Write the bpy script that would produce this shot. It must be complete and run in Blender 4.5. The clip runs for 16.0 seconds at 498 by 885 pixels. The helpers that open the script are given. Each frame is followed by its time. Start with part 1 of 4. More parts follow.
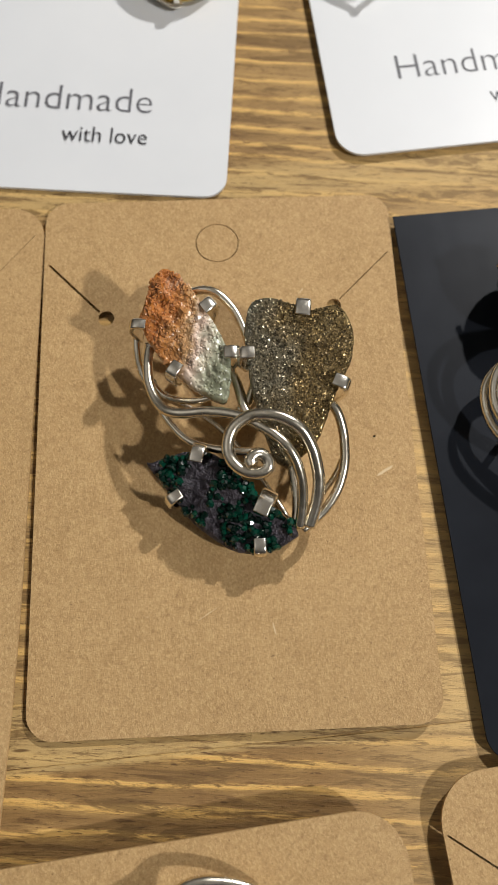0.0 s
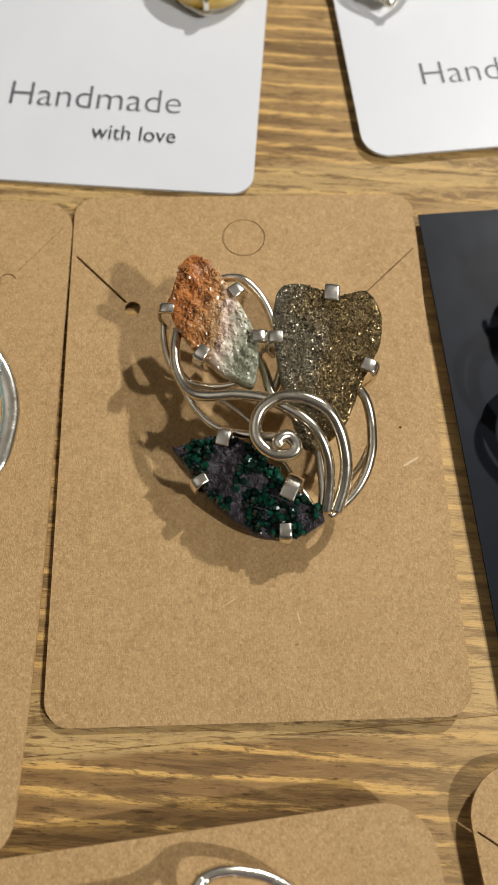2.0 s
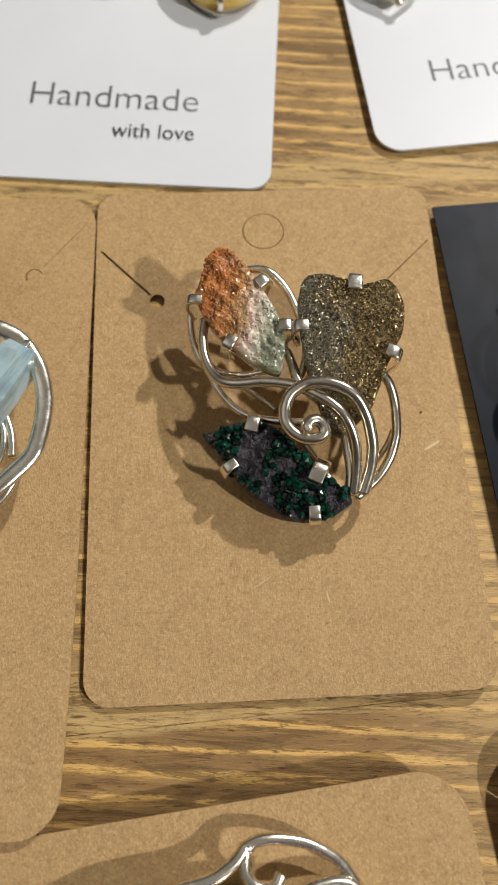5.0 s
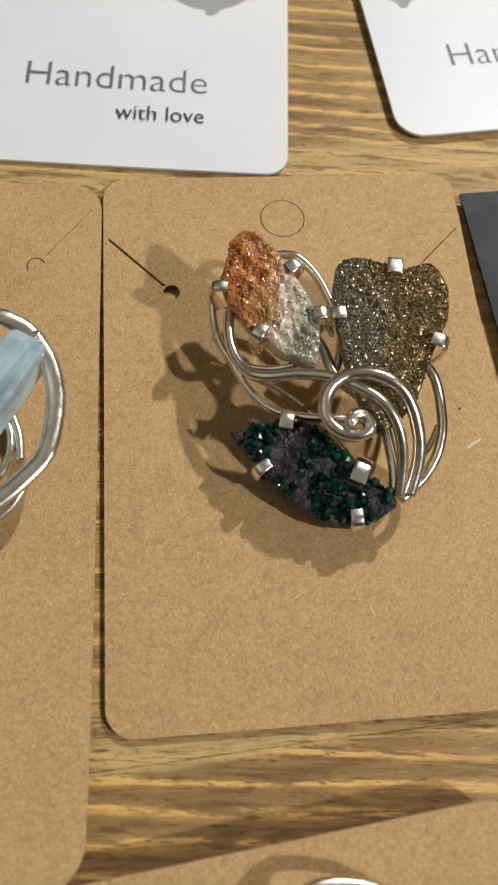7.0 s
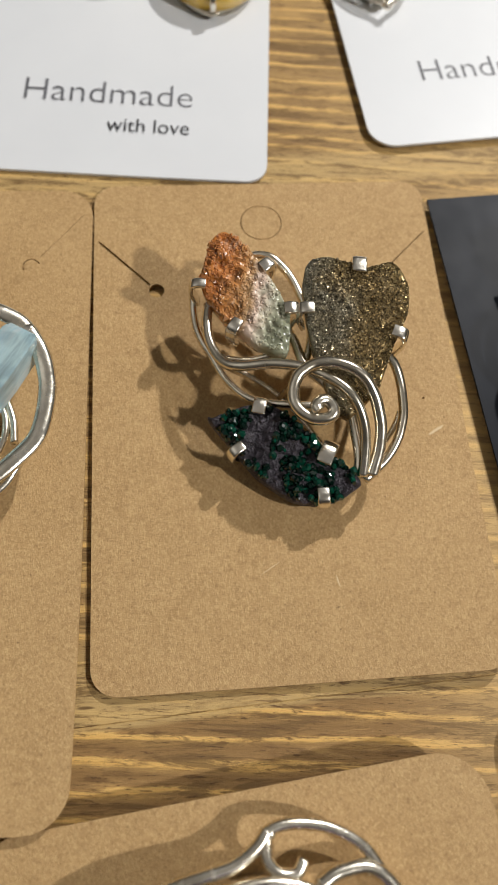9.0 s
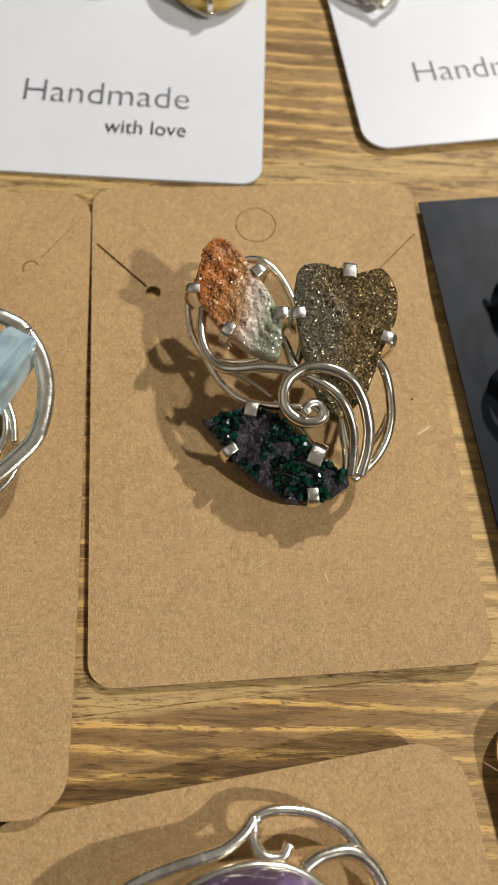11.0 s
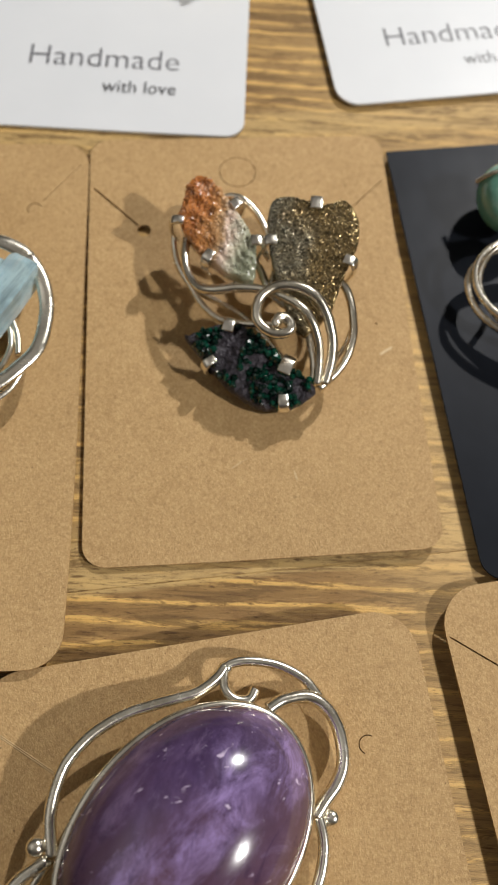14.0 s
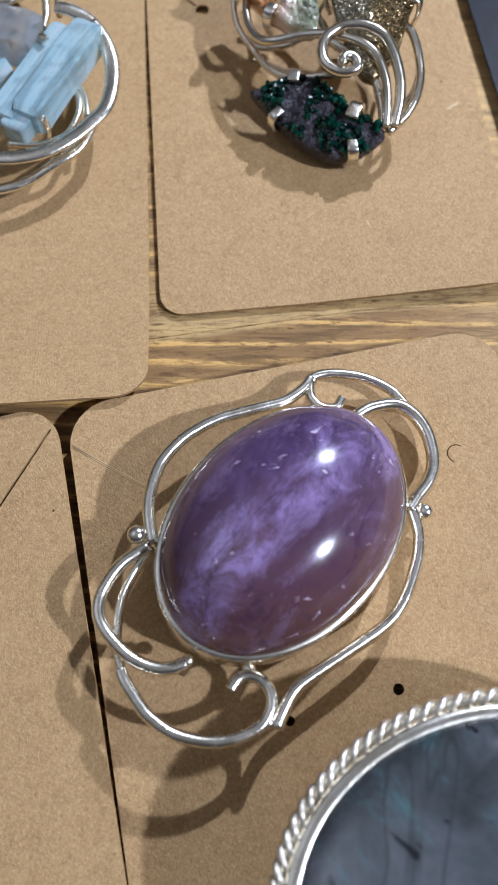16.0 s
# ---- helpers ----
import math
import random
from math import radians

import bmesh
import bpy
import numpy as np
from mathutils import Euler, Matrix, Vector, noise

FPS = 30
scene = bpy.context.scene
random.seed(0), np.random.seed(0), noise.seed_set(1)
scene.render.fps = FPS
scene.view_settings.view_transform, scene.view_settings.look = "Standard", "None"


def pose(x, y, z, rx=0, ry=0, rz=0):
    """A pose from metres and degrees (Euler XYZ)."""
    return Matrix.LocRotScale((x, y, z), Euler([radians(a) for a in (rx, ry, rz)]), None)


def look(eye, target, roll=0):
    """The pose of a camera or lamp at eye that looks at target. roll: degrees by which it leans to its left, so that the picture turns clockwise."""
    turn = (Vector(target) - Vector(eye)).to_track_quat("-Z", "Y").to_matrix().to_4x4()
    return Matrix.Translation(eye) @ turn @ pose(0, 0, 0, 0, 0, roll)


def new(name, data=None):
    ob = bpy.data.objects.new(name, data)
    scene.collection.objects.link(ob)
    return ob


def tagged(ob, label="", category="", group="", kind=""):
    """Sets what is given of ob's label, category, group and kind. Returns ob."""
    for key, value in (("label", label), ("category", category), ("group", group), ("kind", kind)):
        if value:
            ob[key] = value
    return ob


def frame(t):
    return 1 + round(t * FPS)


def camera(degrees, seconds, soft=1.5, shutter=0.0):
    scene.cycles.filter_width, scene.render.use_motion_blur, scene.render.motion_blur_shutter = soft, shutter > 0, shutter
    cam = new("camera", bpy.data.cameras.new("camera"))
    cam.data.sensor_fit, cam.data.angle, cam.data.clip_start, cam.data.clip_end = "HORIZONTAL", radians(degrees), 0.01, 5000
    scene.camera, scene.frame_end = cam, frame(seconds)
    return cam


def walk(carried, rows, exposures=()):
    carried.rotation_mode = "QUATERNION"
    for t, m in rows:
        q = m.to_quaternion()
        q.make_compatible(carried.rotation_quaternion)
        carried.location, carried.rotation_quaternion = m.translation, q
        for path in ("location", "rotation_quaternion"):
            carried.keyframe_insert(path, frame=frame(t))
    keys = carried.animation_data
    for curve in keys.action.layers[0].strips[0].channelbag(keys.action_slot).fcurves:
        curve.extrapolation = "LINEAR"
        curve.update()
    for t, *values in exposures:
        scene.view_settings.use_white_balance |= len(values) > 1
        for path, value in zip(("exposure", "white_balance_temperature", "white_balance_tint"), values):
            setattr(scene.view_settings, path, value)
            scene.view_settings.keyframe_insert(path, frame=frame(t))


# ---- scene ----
cam = camera(34.0, 16.0)
cam.data.dof.use_dof, cam.data.dof.focus_distance, cam.data.dof.aperture_fstop = True, 0.1215, 29.0
PATH = [
    (0, -0.00061, -0.03830, 0.12633, 16.849, -1.085, -2.604),
    (0.5, -0.00214, -0.04017, 0.11636, 18.174, -1.183, -2.510),
    (1, -0.00366, -0.04343, 0.11739, 19.157, -1.388, -2.161),
    (1.5, -0.00235, -0.04676, 0.11992, 19.769, -1.228, -1.852),
    (2, -0.00409, -0.04626, 0.12274, 19.912, -1.054, -1.670),
    (2.5, -0.00587, -0.04692, 0.12103, 20.084, -1.127, -1.604),
    (3, -0.00684, -0.04863, 0.12059, 20.234, -1.251, -1.547),
    (3.5, -0.01058, -0.04867, 0.12688, 20.021, -1.353, -1.714),
    (4, -0.00781, -0.05105, 0.12289, 20.310, -1.711, -1.865),
    (4.2, -0.00856, -0.05093, 0.12182, 20.285, -1.476, -1.996),
    (6.3, -0.01159, -0.04818, 0.13220, 19.997, -2.147, -3.673),
    (6.5, -0.01537, -0.04855, 0.12384, 20.726, -2.825, -3.926),
    (7, -0.02028, -0.04820, 0.11330, 21.707, -3.902, -4.471),
    (7.5, -0.01403, -0.05077, 0.11555, 22.161, -4.438, -4.560),
    (8, -0.01732, -0.05700, 0.12253, 22.549, -4.961, -4.684),
    (8.2, -0.01799, -0.05557, 0.12073, 22.697, -4.623, -4.652),
    (10.3, -0.01380, -0.05651, 0.12508, 21.367, -3.181, -3.806),
    (10.5, -0.01622, -0.05390, 0.12957, 21.106, -3.330, -3.833),
    (11, -0.01521, -0.05425, 0.12624, 20.961, -3.379, -3.924),
    (11.5, -0.01778, -0.05432, 0.11820, 21.222, -3.381, -3.998),
    (12, -0.01642, -0.05360, 0.12063, 21.125, -3.718, -4.155),
    (12.5, -0.01348, -0.05737, 0.11833, 21.297, -3.642, -4.241),
    (13, -0.01381, -0.05770, 0.11901, 21.148, -3.434, -4.322),
    (13.5, -0.01586, -0.05967, 0.12114, 21.176, -3.018, -4.059),
    (14, -0.01106, -0.07565, 0.13490, 21.527, -2.558, -3.601),
    (14.5, -0.01852, -0.08833, 0.13542, 21.967, -2.068, -3.165),
    (15, -0.01573, -0.09908, 0.13258, 21.855, -0.675, -2.862),
    (15.5, -0.02199, -0.11297, 0.12570, 21.305, -0.187, -3.437),
    (16, -0.01943, -0.11203, 0.12161, 19.931, 1.174, -4.953),
]
walk(cam, [(t, pose(*row)) for t, *row in PATH], [(0, 0.05, 6500, 10), (13.2, 0.05, 6500, 10), (14.5, 0.09, 6500, 10), (15.5, 0.23, 6400, 10), (16, 0.37, 5200, 14)])

# ---- light: two spot lamps and an added upward fill in a closed, pale room ----
world = bpy.data.worlds.new("room_air")
world.use_nodes = True
world.node_tree.nodes["Background"].inputs[0].default_value = (1.0, 0.97, 0.93, 1)
world.node_tree.nodes["Background"].inputs[1].default_value = 0.02
scene.world = world


def lamp(name, eye, target, size, watts, colour=(1.0, 0.98, 0.955)):
    data = bpy.data.lights.new(name, "AREA")
    data.shape, data.size, data.energy, data.color = "DISK", size, watts, colour
    ob = new(name, data)
    ob.matrix_world = look(eye, target)
    return ob


CENTRE = (-0.005, -0.03, 0.0)
lamp("spot_lamp", (0.740, -0.450, 0.850), CENTRE, 0.046, 8.4)
lamp("spot_lamp", (0.320, 0.390, 0.480), CENTRE, 0.022, 3.25)
# added fill, no known fixture: aimed at the ceiling for soft ambient bounce
lamp("wall_uplight", (-1.3, 0.2, 0.7), (-1.3, 0.2001, 1.9), 0.3, 15.0)


# ---- materials ----
class Nodes:
    """A small builder for one node material."""

    def __init__(self, name):
        self.mat = bpy.data.materials.new(name)
        self.mat.use_nodes = True
        self.tree = self.mat.node_tree
        self.bsdf = self.tree.nodes["Principled BSDF"]

    def node(self, kind, **values):
        n = self.tree.nodes.new(kind)
        for key, value in values.items():
            n.inputs[key.replace("_", " ")].default_value = value
        return n

    def link(self, a, b):
        self.tree.links.new(a, b)

    def put(self, **values):
        for key, value in values.items():
            self.bsdf.inputs[key.replace("_", " ")].default_value = value
        return self

    def coords(self, scale=(1, 1, 1), rotation=(0, 0, 0)):
        c = self.node("ShaderNodeTexCoord")
        m = self.node("ShaderNodeMapping")
        m.vector_type = "TEXTURE"
        m.inputs["Scale"].default_value = [1 / s for s in scale]
        m.inputs["Rotation"].default_value = rotation
        self.link(c.outputs["Object"], m.inputs["Vector"])
        return m.outputs["Vector"]

    def noise(self, vector, scale, detail=4.0, rough=0.55, distort=0.0):
        n = self.node("ShaderNodeTexNoise", Scale=scale, Detail=detail, Roughness=rough, Distortion=distort)
        self.link(vector, n.inputs["Vector"])
        return n.outputs["Fac"]

    def ramp(self, fac, *stops):
        r = self.node("ShaderNodeValToRGB")
        while len(r.color_ramp.elements) < len(stops):
            r.color_ramp.elements.new(0.5)
        for e, (p, c) in zip(r.color_ramp.elements, stops):
            e.position, e.color = p, (*c, 1) if len(c) == 3 else c
        self.link(fac, r.inputs["Fac"])
        return r.outputs["Color"]

    def mix(self, fac, a, b, blend="MIX"):
        m = self.node("ShaderNodeMix")
        m.data_type, m.blend_type = "RGBA", blend
        for value, socket in ((fac, m.inputs[0]), (a, m.inputs[6]), (b, m.inputs[7])):
            if isinstance(value, (int, float)):
                socket.default_value = value
            elif isinstance(value, tuple):
                socket.default_value = (*value, 1)
            else:
                self.link(value, socket)
        return m.outputs[2]

    def colour(self, socket):
        self.link(socket, self.bsdf.inputs["Base Color"])
        return self

    def rough(self, fac, low, high):
        m = self.node("ShaderNodeMapRange")
        m.inputs["To Min"].default_value, m.inputs["To Max"].default_value = low, high
        self.link(fac, m.inputs["Value"])
        self.link(m.outputs[0], self.bsdf.inputs["Roughness"])
        return self

    def bump(self, fac, strength, distance):
        b = self.node("ShaderNodeBump", Strength=strength, Distance=distance)
        self.link(fac, b.inputs["Height"])
        last = self.bsdf.inputs["Normal"].links
        if last:
            self.link(last[0].from_socket, b.inputs["Normal"])
        self.link(b.outputs[0], self.bsdf.inputs["Normal"])
        return self


def kraft_material():
    m = Nodes("kraft_board")
    v = m.coords()
    vf = m.coords((1, 0.6, 1), (0, 0, 0.3))
    vg = m.coords((1, 0.75, 1), (0, 0, -0.5))
    base = m.ramp(m.noise(v, 110, 6, 0.65), (0.3, (0.415, 0.256, 0.105)), (0.7, (0.492, 0.314, 0.137)))
    fibre = m.noise(vf, 3000, 4, 0.75, 0.3)
    fibre2 = m.noise(vg, 2500, 4, 0.75, 0.3)
    col = m.mix(m.ramp(fibre, (0.47, (0, 0, 0)), (0.62, (0.85, 0.85, 0.85))), base, (0.590, 0.402, 0.188))
    col = m.mix(m.ramp(fibre2, (0.51, (0, 0, 0)), (0.63, (0.62, 0.62, 0.62))), col, (0.295, 0.168, 0.068))
    cloud = m.noise(v, 820, 4, 0.7, 0.4)
    col = m.mix(m.ramp(cloud, (0.42, (0, 0, 0)), (0.66, (0.20, 0.20, 0.20))), col, (0.60, 0.405, 0.195))
    col = m.mix(m.ramp(cloud, (0.32, (0.20, 0.20, 0.20)), (0.50, (0, 0, 0))), col, (0.27, 0.155, 0.062))
    speck = m.noise(v, 1900, 2, 0.5)
    col = m.mix(m.ramp(speck, (0.69, (0, 0, 0)), (0.76, (0.65, 0.65, 0.65))), col, (0.160, 0.088, 0.036))
    light = m.noise(m.coords((0.5, 1.4, 1), (0, 0, 0.45)), 300, 2, 0.5, 0.8)
    col = m.mix(m.ramp(light, (0.74, (0, 0, 0)), (0.79, (0.35, 0.35, 0.35))), col, (0.680, 0.509, 0.281))
    m.colour(col).rough(fibre, 0.55, 0.8)
    m.put(Specular_IOR_Level=0.35)
    return m.bump(fibre, 0.65, 0.00018).bump(m.noise(v, 160, 3), 0.2, 0.0005).mat


def wood_material():
    m = Nodes("oiled_pine")
    info = m.node("ShaderNodeObjectInfo")
    c = m.node("ShaderNodeTexCoord")
    shift = m.node("ShaderNodeVectorMath")
    shift.operation = "MULTIPLY_ADD"
    shift.inputs[1].default_value = (1, 1, 1)
    join = m.node("ShaderNodeCombineXYZ")
    m.link(info.outputs["Random"], join.inputs[0])
    m.link(info.outputs["Random"], join.inputs[1])
    turned = m.node("ShaderNodeMapping")
    turned.inputs["Rotation"].default_value = (0, 0, 0.14)
    m.link(c.outputs["Object"], turned.inputs["Vector"])
    m.link(turned.outputs["Vector"], shift.inputs[0])
    m.link(join.outputs[0], shift.inputs[2])

    def scaled(sx, sy):
        mp = m.node("ShaderNodeMapping")
        mp.inputs["Scale"].default_value = (sx, sy, 1)
        m.link(shift.outputs[0], mp.inputs["Vector"])
        return mp.outputs["Vector"]

    # growth rings, seen as long bands with a thin light edge
    ring = m.node("ShaderNodeTexWave", Scale=92, Distortion=8, Detail=8, Detail_Scale=0.7, Detail_Roughness=0.70)
    ring.bands_direction, ring.wave_profile = "Y", "SAW"
    m.link(scaled(0.13, 1), ring.inputs["Vector"])
    broad = m.noise(scaled(0.15, 1), 60, 5, 0.6, 0.8)
    streak = m.noise(scaled(0.11, 1), 420, 8, 0.78, 0.7)
    thin = m.noise(scaled(0.10, 1), 1000, 7, 0.78, 0.4)
    pore = m.noise(scaled(0.13, 1), 2300, 3, 0.7, 0.2)
    hatch = m.noise(scaled(1, 0.2), 750, 5, 0.75, 0.3)
    blot = m.noise(scaled(0.4, 1), 110, 8, 0.78, 0.6)
    col = m.ramp(ring.outputs["Fac"], (0.0, (0.36, 0.205, 0.070)), (0.10, (0.300, 0.175, 0.064)), (0.45, (0.270, 0.154, 0.055)), (0.68, (0.36, 0.215, 0.074)), (0.78, (0.70, 0.42, 0.125)), (0.94, (0.72, 0.45, 0.145)), (1.0, (0.36, 0.200, 0.066)))
    col = m.mix(m.ramp(broad, (0.45, (0, 0, 0)), (0.66, (0.55, 0.55, 0.55))), col, (0.53, 0.335, 0.120))
    # pale sapwood along the joint and across the upper board
    flat = m.node("ShaderNodeSeparateXYZ")
    m.link(c.outputs["Object"], flat.inputs[0])
    sway = m.node("ShaderNodeMath")
    sway.operation = "MULTIPLY_ADD"
    sway.inputs[1].default_value = 0.004
    m.link(broad, sway.inputs[0])
    m.link(flat.outputs[1], sway.inputs[2])
    place = m.node("ShaderNodeMapRange")
    place.inputs["From Min"].default_value, place.inputs["From Max"].default_value = -0.098, 0.102
    m.link(sway.outputs[0], place.inputs["Value"])
    sap = m.ramp(place.outputs[0], (0.262, (0, 0, 0)), (0.264, (0.8, 0.8, 0.8)), (0.305, (0.75, 0.75, 0.75)), (0.33, (0.15, 0.15, 0.15)), (0.715, (0.15, 0.15, 0.15)), (0.728, (0.75, 0.75, 0.75)), (0.75, (0.7, 0.7, 0.7)), (0.765, (0.12, 0.12, 0.12)))
    col = m.mix(sap, col, (0.555, 0.385, 0.160))
    along = m.node("ShaderNodeMapRange")
    along.inputs["From Min"].default_value, along.inputs["From Max"].default_value = 0.008, 0.048
    m.link(flat.outputs[0], along.inputs["Value"])
    lower = m.ramp(place.outputs[0], (0.55, (1, 1, 1)), (0.72, (0.25, 0.25, 0.25)))
    pale = m.mix(1.0, m.ramp(along.outputs[0], (0.0, (0, 0, 0)), (1.0, (1, 1, 1))), lower, "MULTIPLY")
    col = m.mix(m.mix(1.0, pale, (0.75, 0.75, 0.75), "MULTIPLY"), col, (0.62, 0.405, 0.165))
    col = m.mix(m.ramp(streak, (0.37, (0.5, 0.5, 0.5)), (0.45, (0, 0, 0))), col, (0.59, 0.370, 0.130))
    col = m.mix(m.ramp(streak, (0.52, (0, 0, 0)), (0.58, (0.82, 0.82, 0.82))), col, (0.170, 0.098, 0.035))
    col = m.mix(m.ramp(thin, (0.54, (0, 0, 0)), (0.61, (0.75, 0.75, 0.75))), col, (0.140, 0.075, 0.027))
    col = m.mix(m.ramp(pore, (0.59, (0, 0, 0)), (0.65, (0.8, 0.8, 0.8))), col, (0.095, 0.048, 0.017))
    col = m.mix(m.ramp(blot, (0.54, (0, 0, 0)), (0.66, (0.65, 0.65, 0.65))), col, (0.175, 0.092, 0.034))
    col = m.mix(m.ramp(hatch, (0.62, (0, 0, 0)), (0.68, (0.25, 0.25, 0.25))), col, (0.150, 0.078, 0.028))
    col = m.mix(m.mix(1.0, pale, (0.5, 0.5, 0.5), "MULTIPLY"), col, (0.70, 0.485, 0.222))
    fleck = m.noise(scaled(0.22, 1), 520, 2, 0.5, 0.3)
    col = m.mix(m.ramp(fleck, (0.71, (0, 0, 0)), (0.75, (0.75, 0.75, 0.75))), col, (0.090, 0.042, 0.014))
    m.colour(col).rough(streak, 0.42, 0.65).put(Specular_IOR_Level=0.26)
    return m.bump(thin, 0.4, 0.0005).bump(hatch, 0.2, 0.0003).bump(pore, 0.3, 0.0002).mat


def paper_material():
    m = Nodes("white_coated_card")
    v = m.coords()
    m.colour(m.ramp(m.noise(v, 40, 4), (0.3, (0.685, 0.70, 0.715)), (0.7, (0.725, 0.738, 0.75))))
    m.put(Roughness=0.42, Specular_IOR_Level=0.4)
    return m.bump(m.noise(v, 900, 2), 0.04, 0.0001).mat


def black_card_material():
    m = Nodes("black_satin_card")
    v = m.coords()
    m.colour(m.ramp(m.noise(v, 60, 4), (0.3, (0.008, 0.0095, 0.013)), (0.7, (0.014, 0.0165, 0.022))))
    speck = m.noise(v, 1300, 1, 0.5)
    m.rough(m.noise(v, 130, 4, 0.6), 0.36, 0.52).put(Specular_IOR_Level=0.10)
    return m.bump(speck, 0.06, 0.0001).mat


def silver_material(name, tone, low, high):
    m = Nodes(name)
    v = m.coords()
    n = m.noise(v, 260, 4, 0.6)
    m.colour(m.ramp(n, (0.28, tuple(t * f for t, f in zip(tone, (0.74, 0.71, 0.66)))), (0.62, tone)))
    m.put(Metallic=1.0).rough(m.noise(v, 700, 4, 0.65), low, high)
    return m.bump(m.noise(v, 420, 3), 0.20, 0.0004).bump(m.noise(v, 2000, 3), 0.10, 0.0001).mat


def ink_material(name, tone):
    m = Nodes(name)
    v = m.coords()
    m.colour(m.ramp(m.noise(v, 900, 2), (0.35, tone), (0.75, tuple(t * 1.8 for t in tone))))
    return m.put(Roughness=0.6).mat


def plain_material(name, tone, rough, grain=40):
    m = Nodes(name)
    v = m.coords()
    m.colour(m.ramp(m.noise(v, grain, 5), (0.3, tuple(t * 0.88 for t in tone)), (0.7, tone)))
    m.put(Roughness=rough)
    return m.bump(m.noise(v, grain * 20, 3), 0.1, 0.001).mat


def orange_druzy_material(name, clear):
    """Orange crust that turns to pale pink and then sea green across the slab."""
    m = Nodes(name)
    c = m.node("ShaderNodeTexCoord")
    n = m.noise(m.coords(), 230, 4, 0.6)
    axis = m.node("ShaderNodeVectorMath")
    axis.operation = "DOT_PRODUCT"
    axis.inputs[1].default_value = (79.7, -24.6, 0)
    m.link(c.outputs["Object"], axis.inputs[0])
    move = m.node("ShaderNodeMath")
    move.operation = "ADD"
    move.inputs[1].default_value = 1.0
    m.link(axis.outputs["Value"], move.inputs[0])
    add = m.node("ShaderNodeMath")
    add.operation = "MULTIPLY_ADD"
    add.inputs[1].default_value = 0.5
    m.link(n, add.inputs[0])
    m.link(move.outputs[0], add.inputs[2])
    col = m.ramp(add.outputs[0], (0.14, (0.50, 0.175, 0.034)), (0.38, (0.50, 0.230, 0.066)), (0.52, (0.57, 0.36, 0.175)), (0.64, (0.70, 0.53, 0.42)), (0.74, (0.60, 0.53, 0.41)), (0.86, (0.42, 0.42, 0.30)), (1.0, (0.25, 0.265, 0.175)))
    geo = m.node("ShaderNodeNewGeometry")
    glint = m.ramp(geo.outputs["Random Per Island"], (0.0, (0.90, 0.86, 0.82)), (0.70, (1.0, 1.0, 1.0)), (0.97, (1.18, 1.2, 1.22)))
    stripe = m.noise(m.coords((1, 0.25, 1), (0, 0, -0.35)), 420, 4, 0.65, 0.4)
    col = m.mix(m.ramp(stripe, (0.56, (0, 0, 0)), (0.70, (0.45, 0.45, 0.45))), col, (0.62, 0.53, 0.42))
    col = m.mix(0.3 * clear, col, (1.0, 0.90, 0.80))
    m.colour(m.mix(1.0, col, glint, "MULTIPLY")).put(Roughness=0.22 - 0.16 * clear, IOR=1.55, Transmission_Weight=clear, Coat_Weight=0.8, Coat_Roughness=0.04)
    return m.bump(m.noise(m.coords(), 700, 3), 0.35, 0.0004).mat


def pyrite_material():
    m = Nodes("brass_grey_druzy")
    geo = m.node("ShaderNodeNewGeometry")
    c = m.node("ShaderNodeTexCoord")
    region = m.noise(m.coords(), 160, 3, 0.5)
    axis = m.node("ShaderNodeVectorMath")
    axis.operation = "DOT_PRODUCT"
    axis.inputs[1].default_value = (45, -8, 0)
    m.link(c.outputs["Object"], axis.inputs[0])
    add = m.node("ShaderNodeMath")
    add.operation = "ADD"
    m.link(region, add.inputs[0])
    m.link(axis.outputs["Value"], add.inputs[1])
    grey = m.ramp(geo.outputs["Random Per Island"], (0.0, (0.070, 0.070, 0.054)), (0.6, (0.20, 0.195, 0.150)), (0.9, (0.36, 0.345, 0.27)), (1.0, (0.80, 0.77, 0.64)))
    gold = m.ramp(geo.outputs["Random Per Island"], (0.0, (0.070, 0.052, 0.024)), (0.6, (0.195, 0.140, 0.062)), (0.9, (0.38, 0.275, 0.118)), (1.0, (0.88, 0.64, 0.29)))
    m.colour(m.mix(m.ramp(add.outputs[0], (0.45, (0, 0, 0)), (1.25, (1, 1, 1))), grey, gold))
    return m.put(Metallic=0.7, Roughness=0.27).mat


def green_crystal_material():
    m = Nodes("emerald_green_crystal")
    info = m.node("ShaderNodeObjectInfo")
    m.colour(m.ramp(info.outputs["Random"], (0.0, (0.0006, 0.006, 0.004)), (0.6, (0.001, 0.017, 0.010)), (1.0, (0.002, 0.055, 0.032))))
    return m.put(Roughness=0.13, IOR=1.55).mat


def matrix_rock_material():
    m = Nodes("grey_violet_rock")
    v = m.coords()
    n = m.noise(v, 1400, 3, 0.7)
    col = m.ramp(n, (0.38, (0.018, 0.015, 0.019)), (0.60, (0.058, 0.048, 0.060)), (0.78, (0.26, 0.23, 0.27)))
    m.colour(col).put(Roughness=0.5)
    return m.bump(n, 0.9, 0.0006).bump(m.noise(v, 350, 3), 0.6, 0.0010).mat


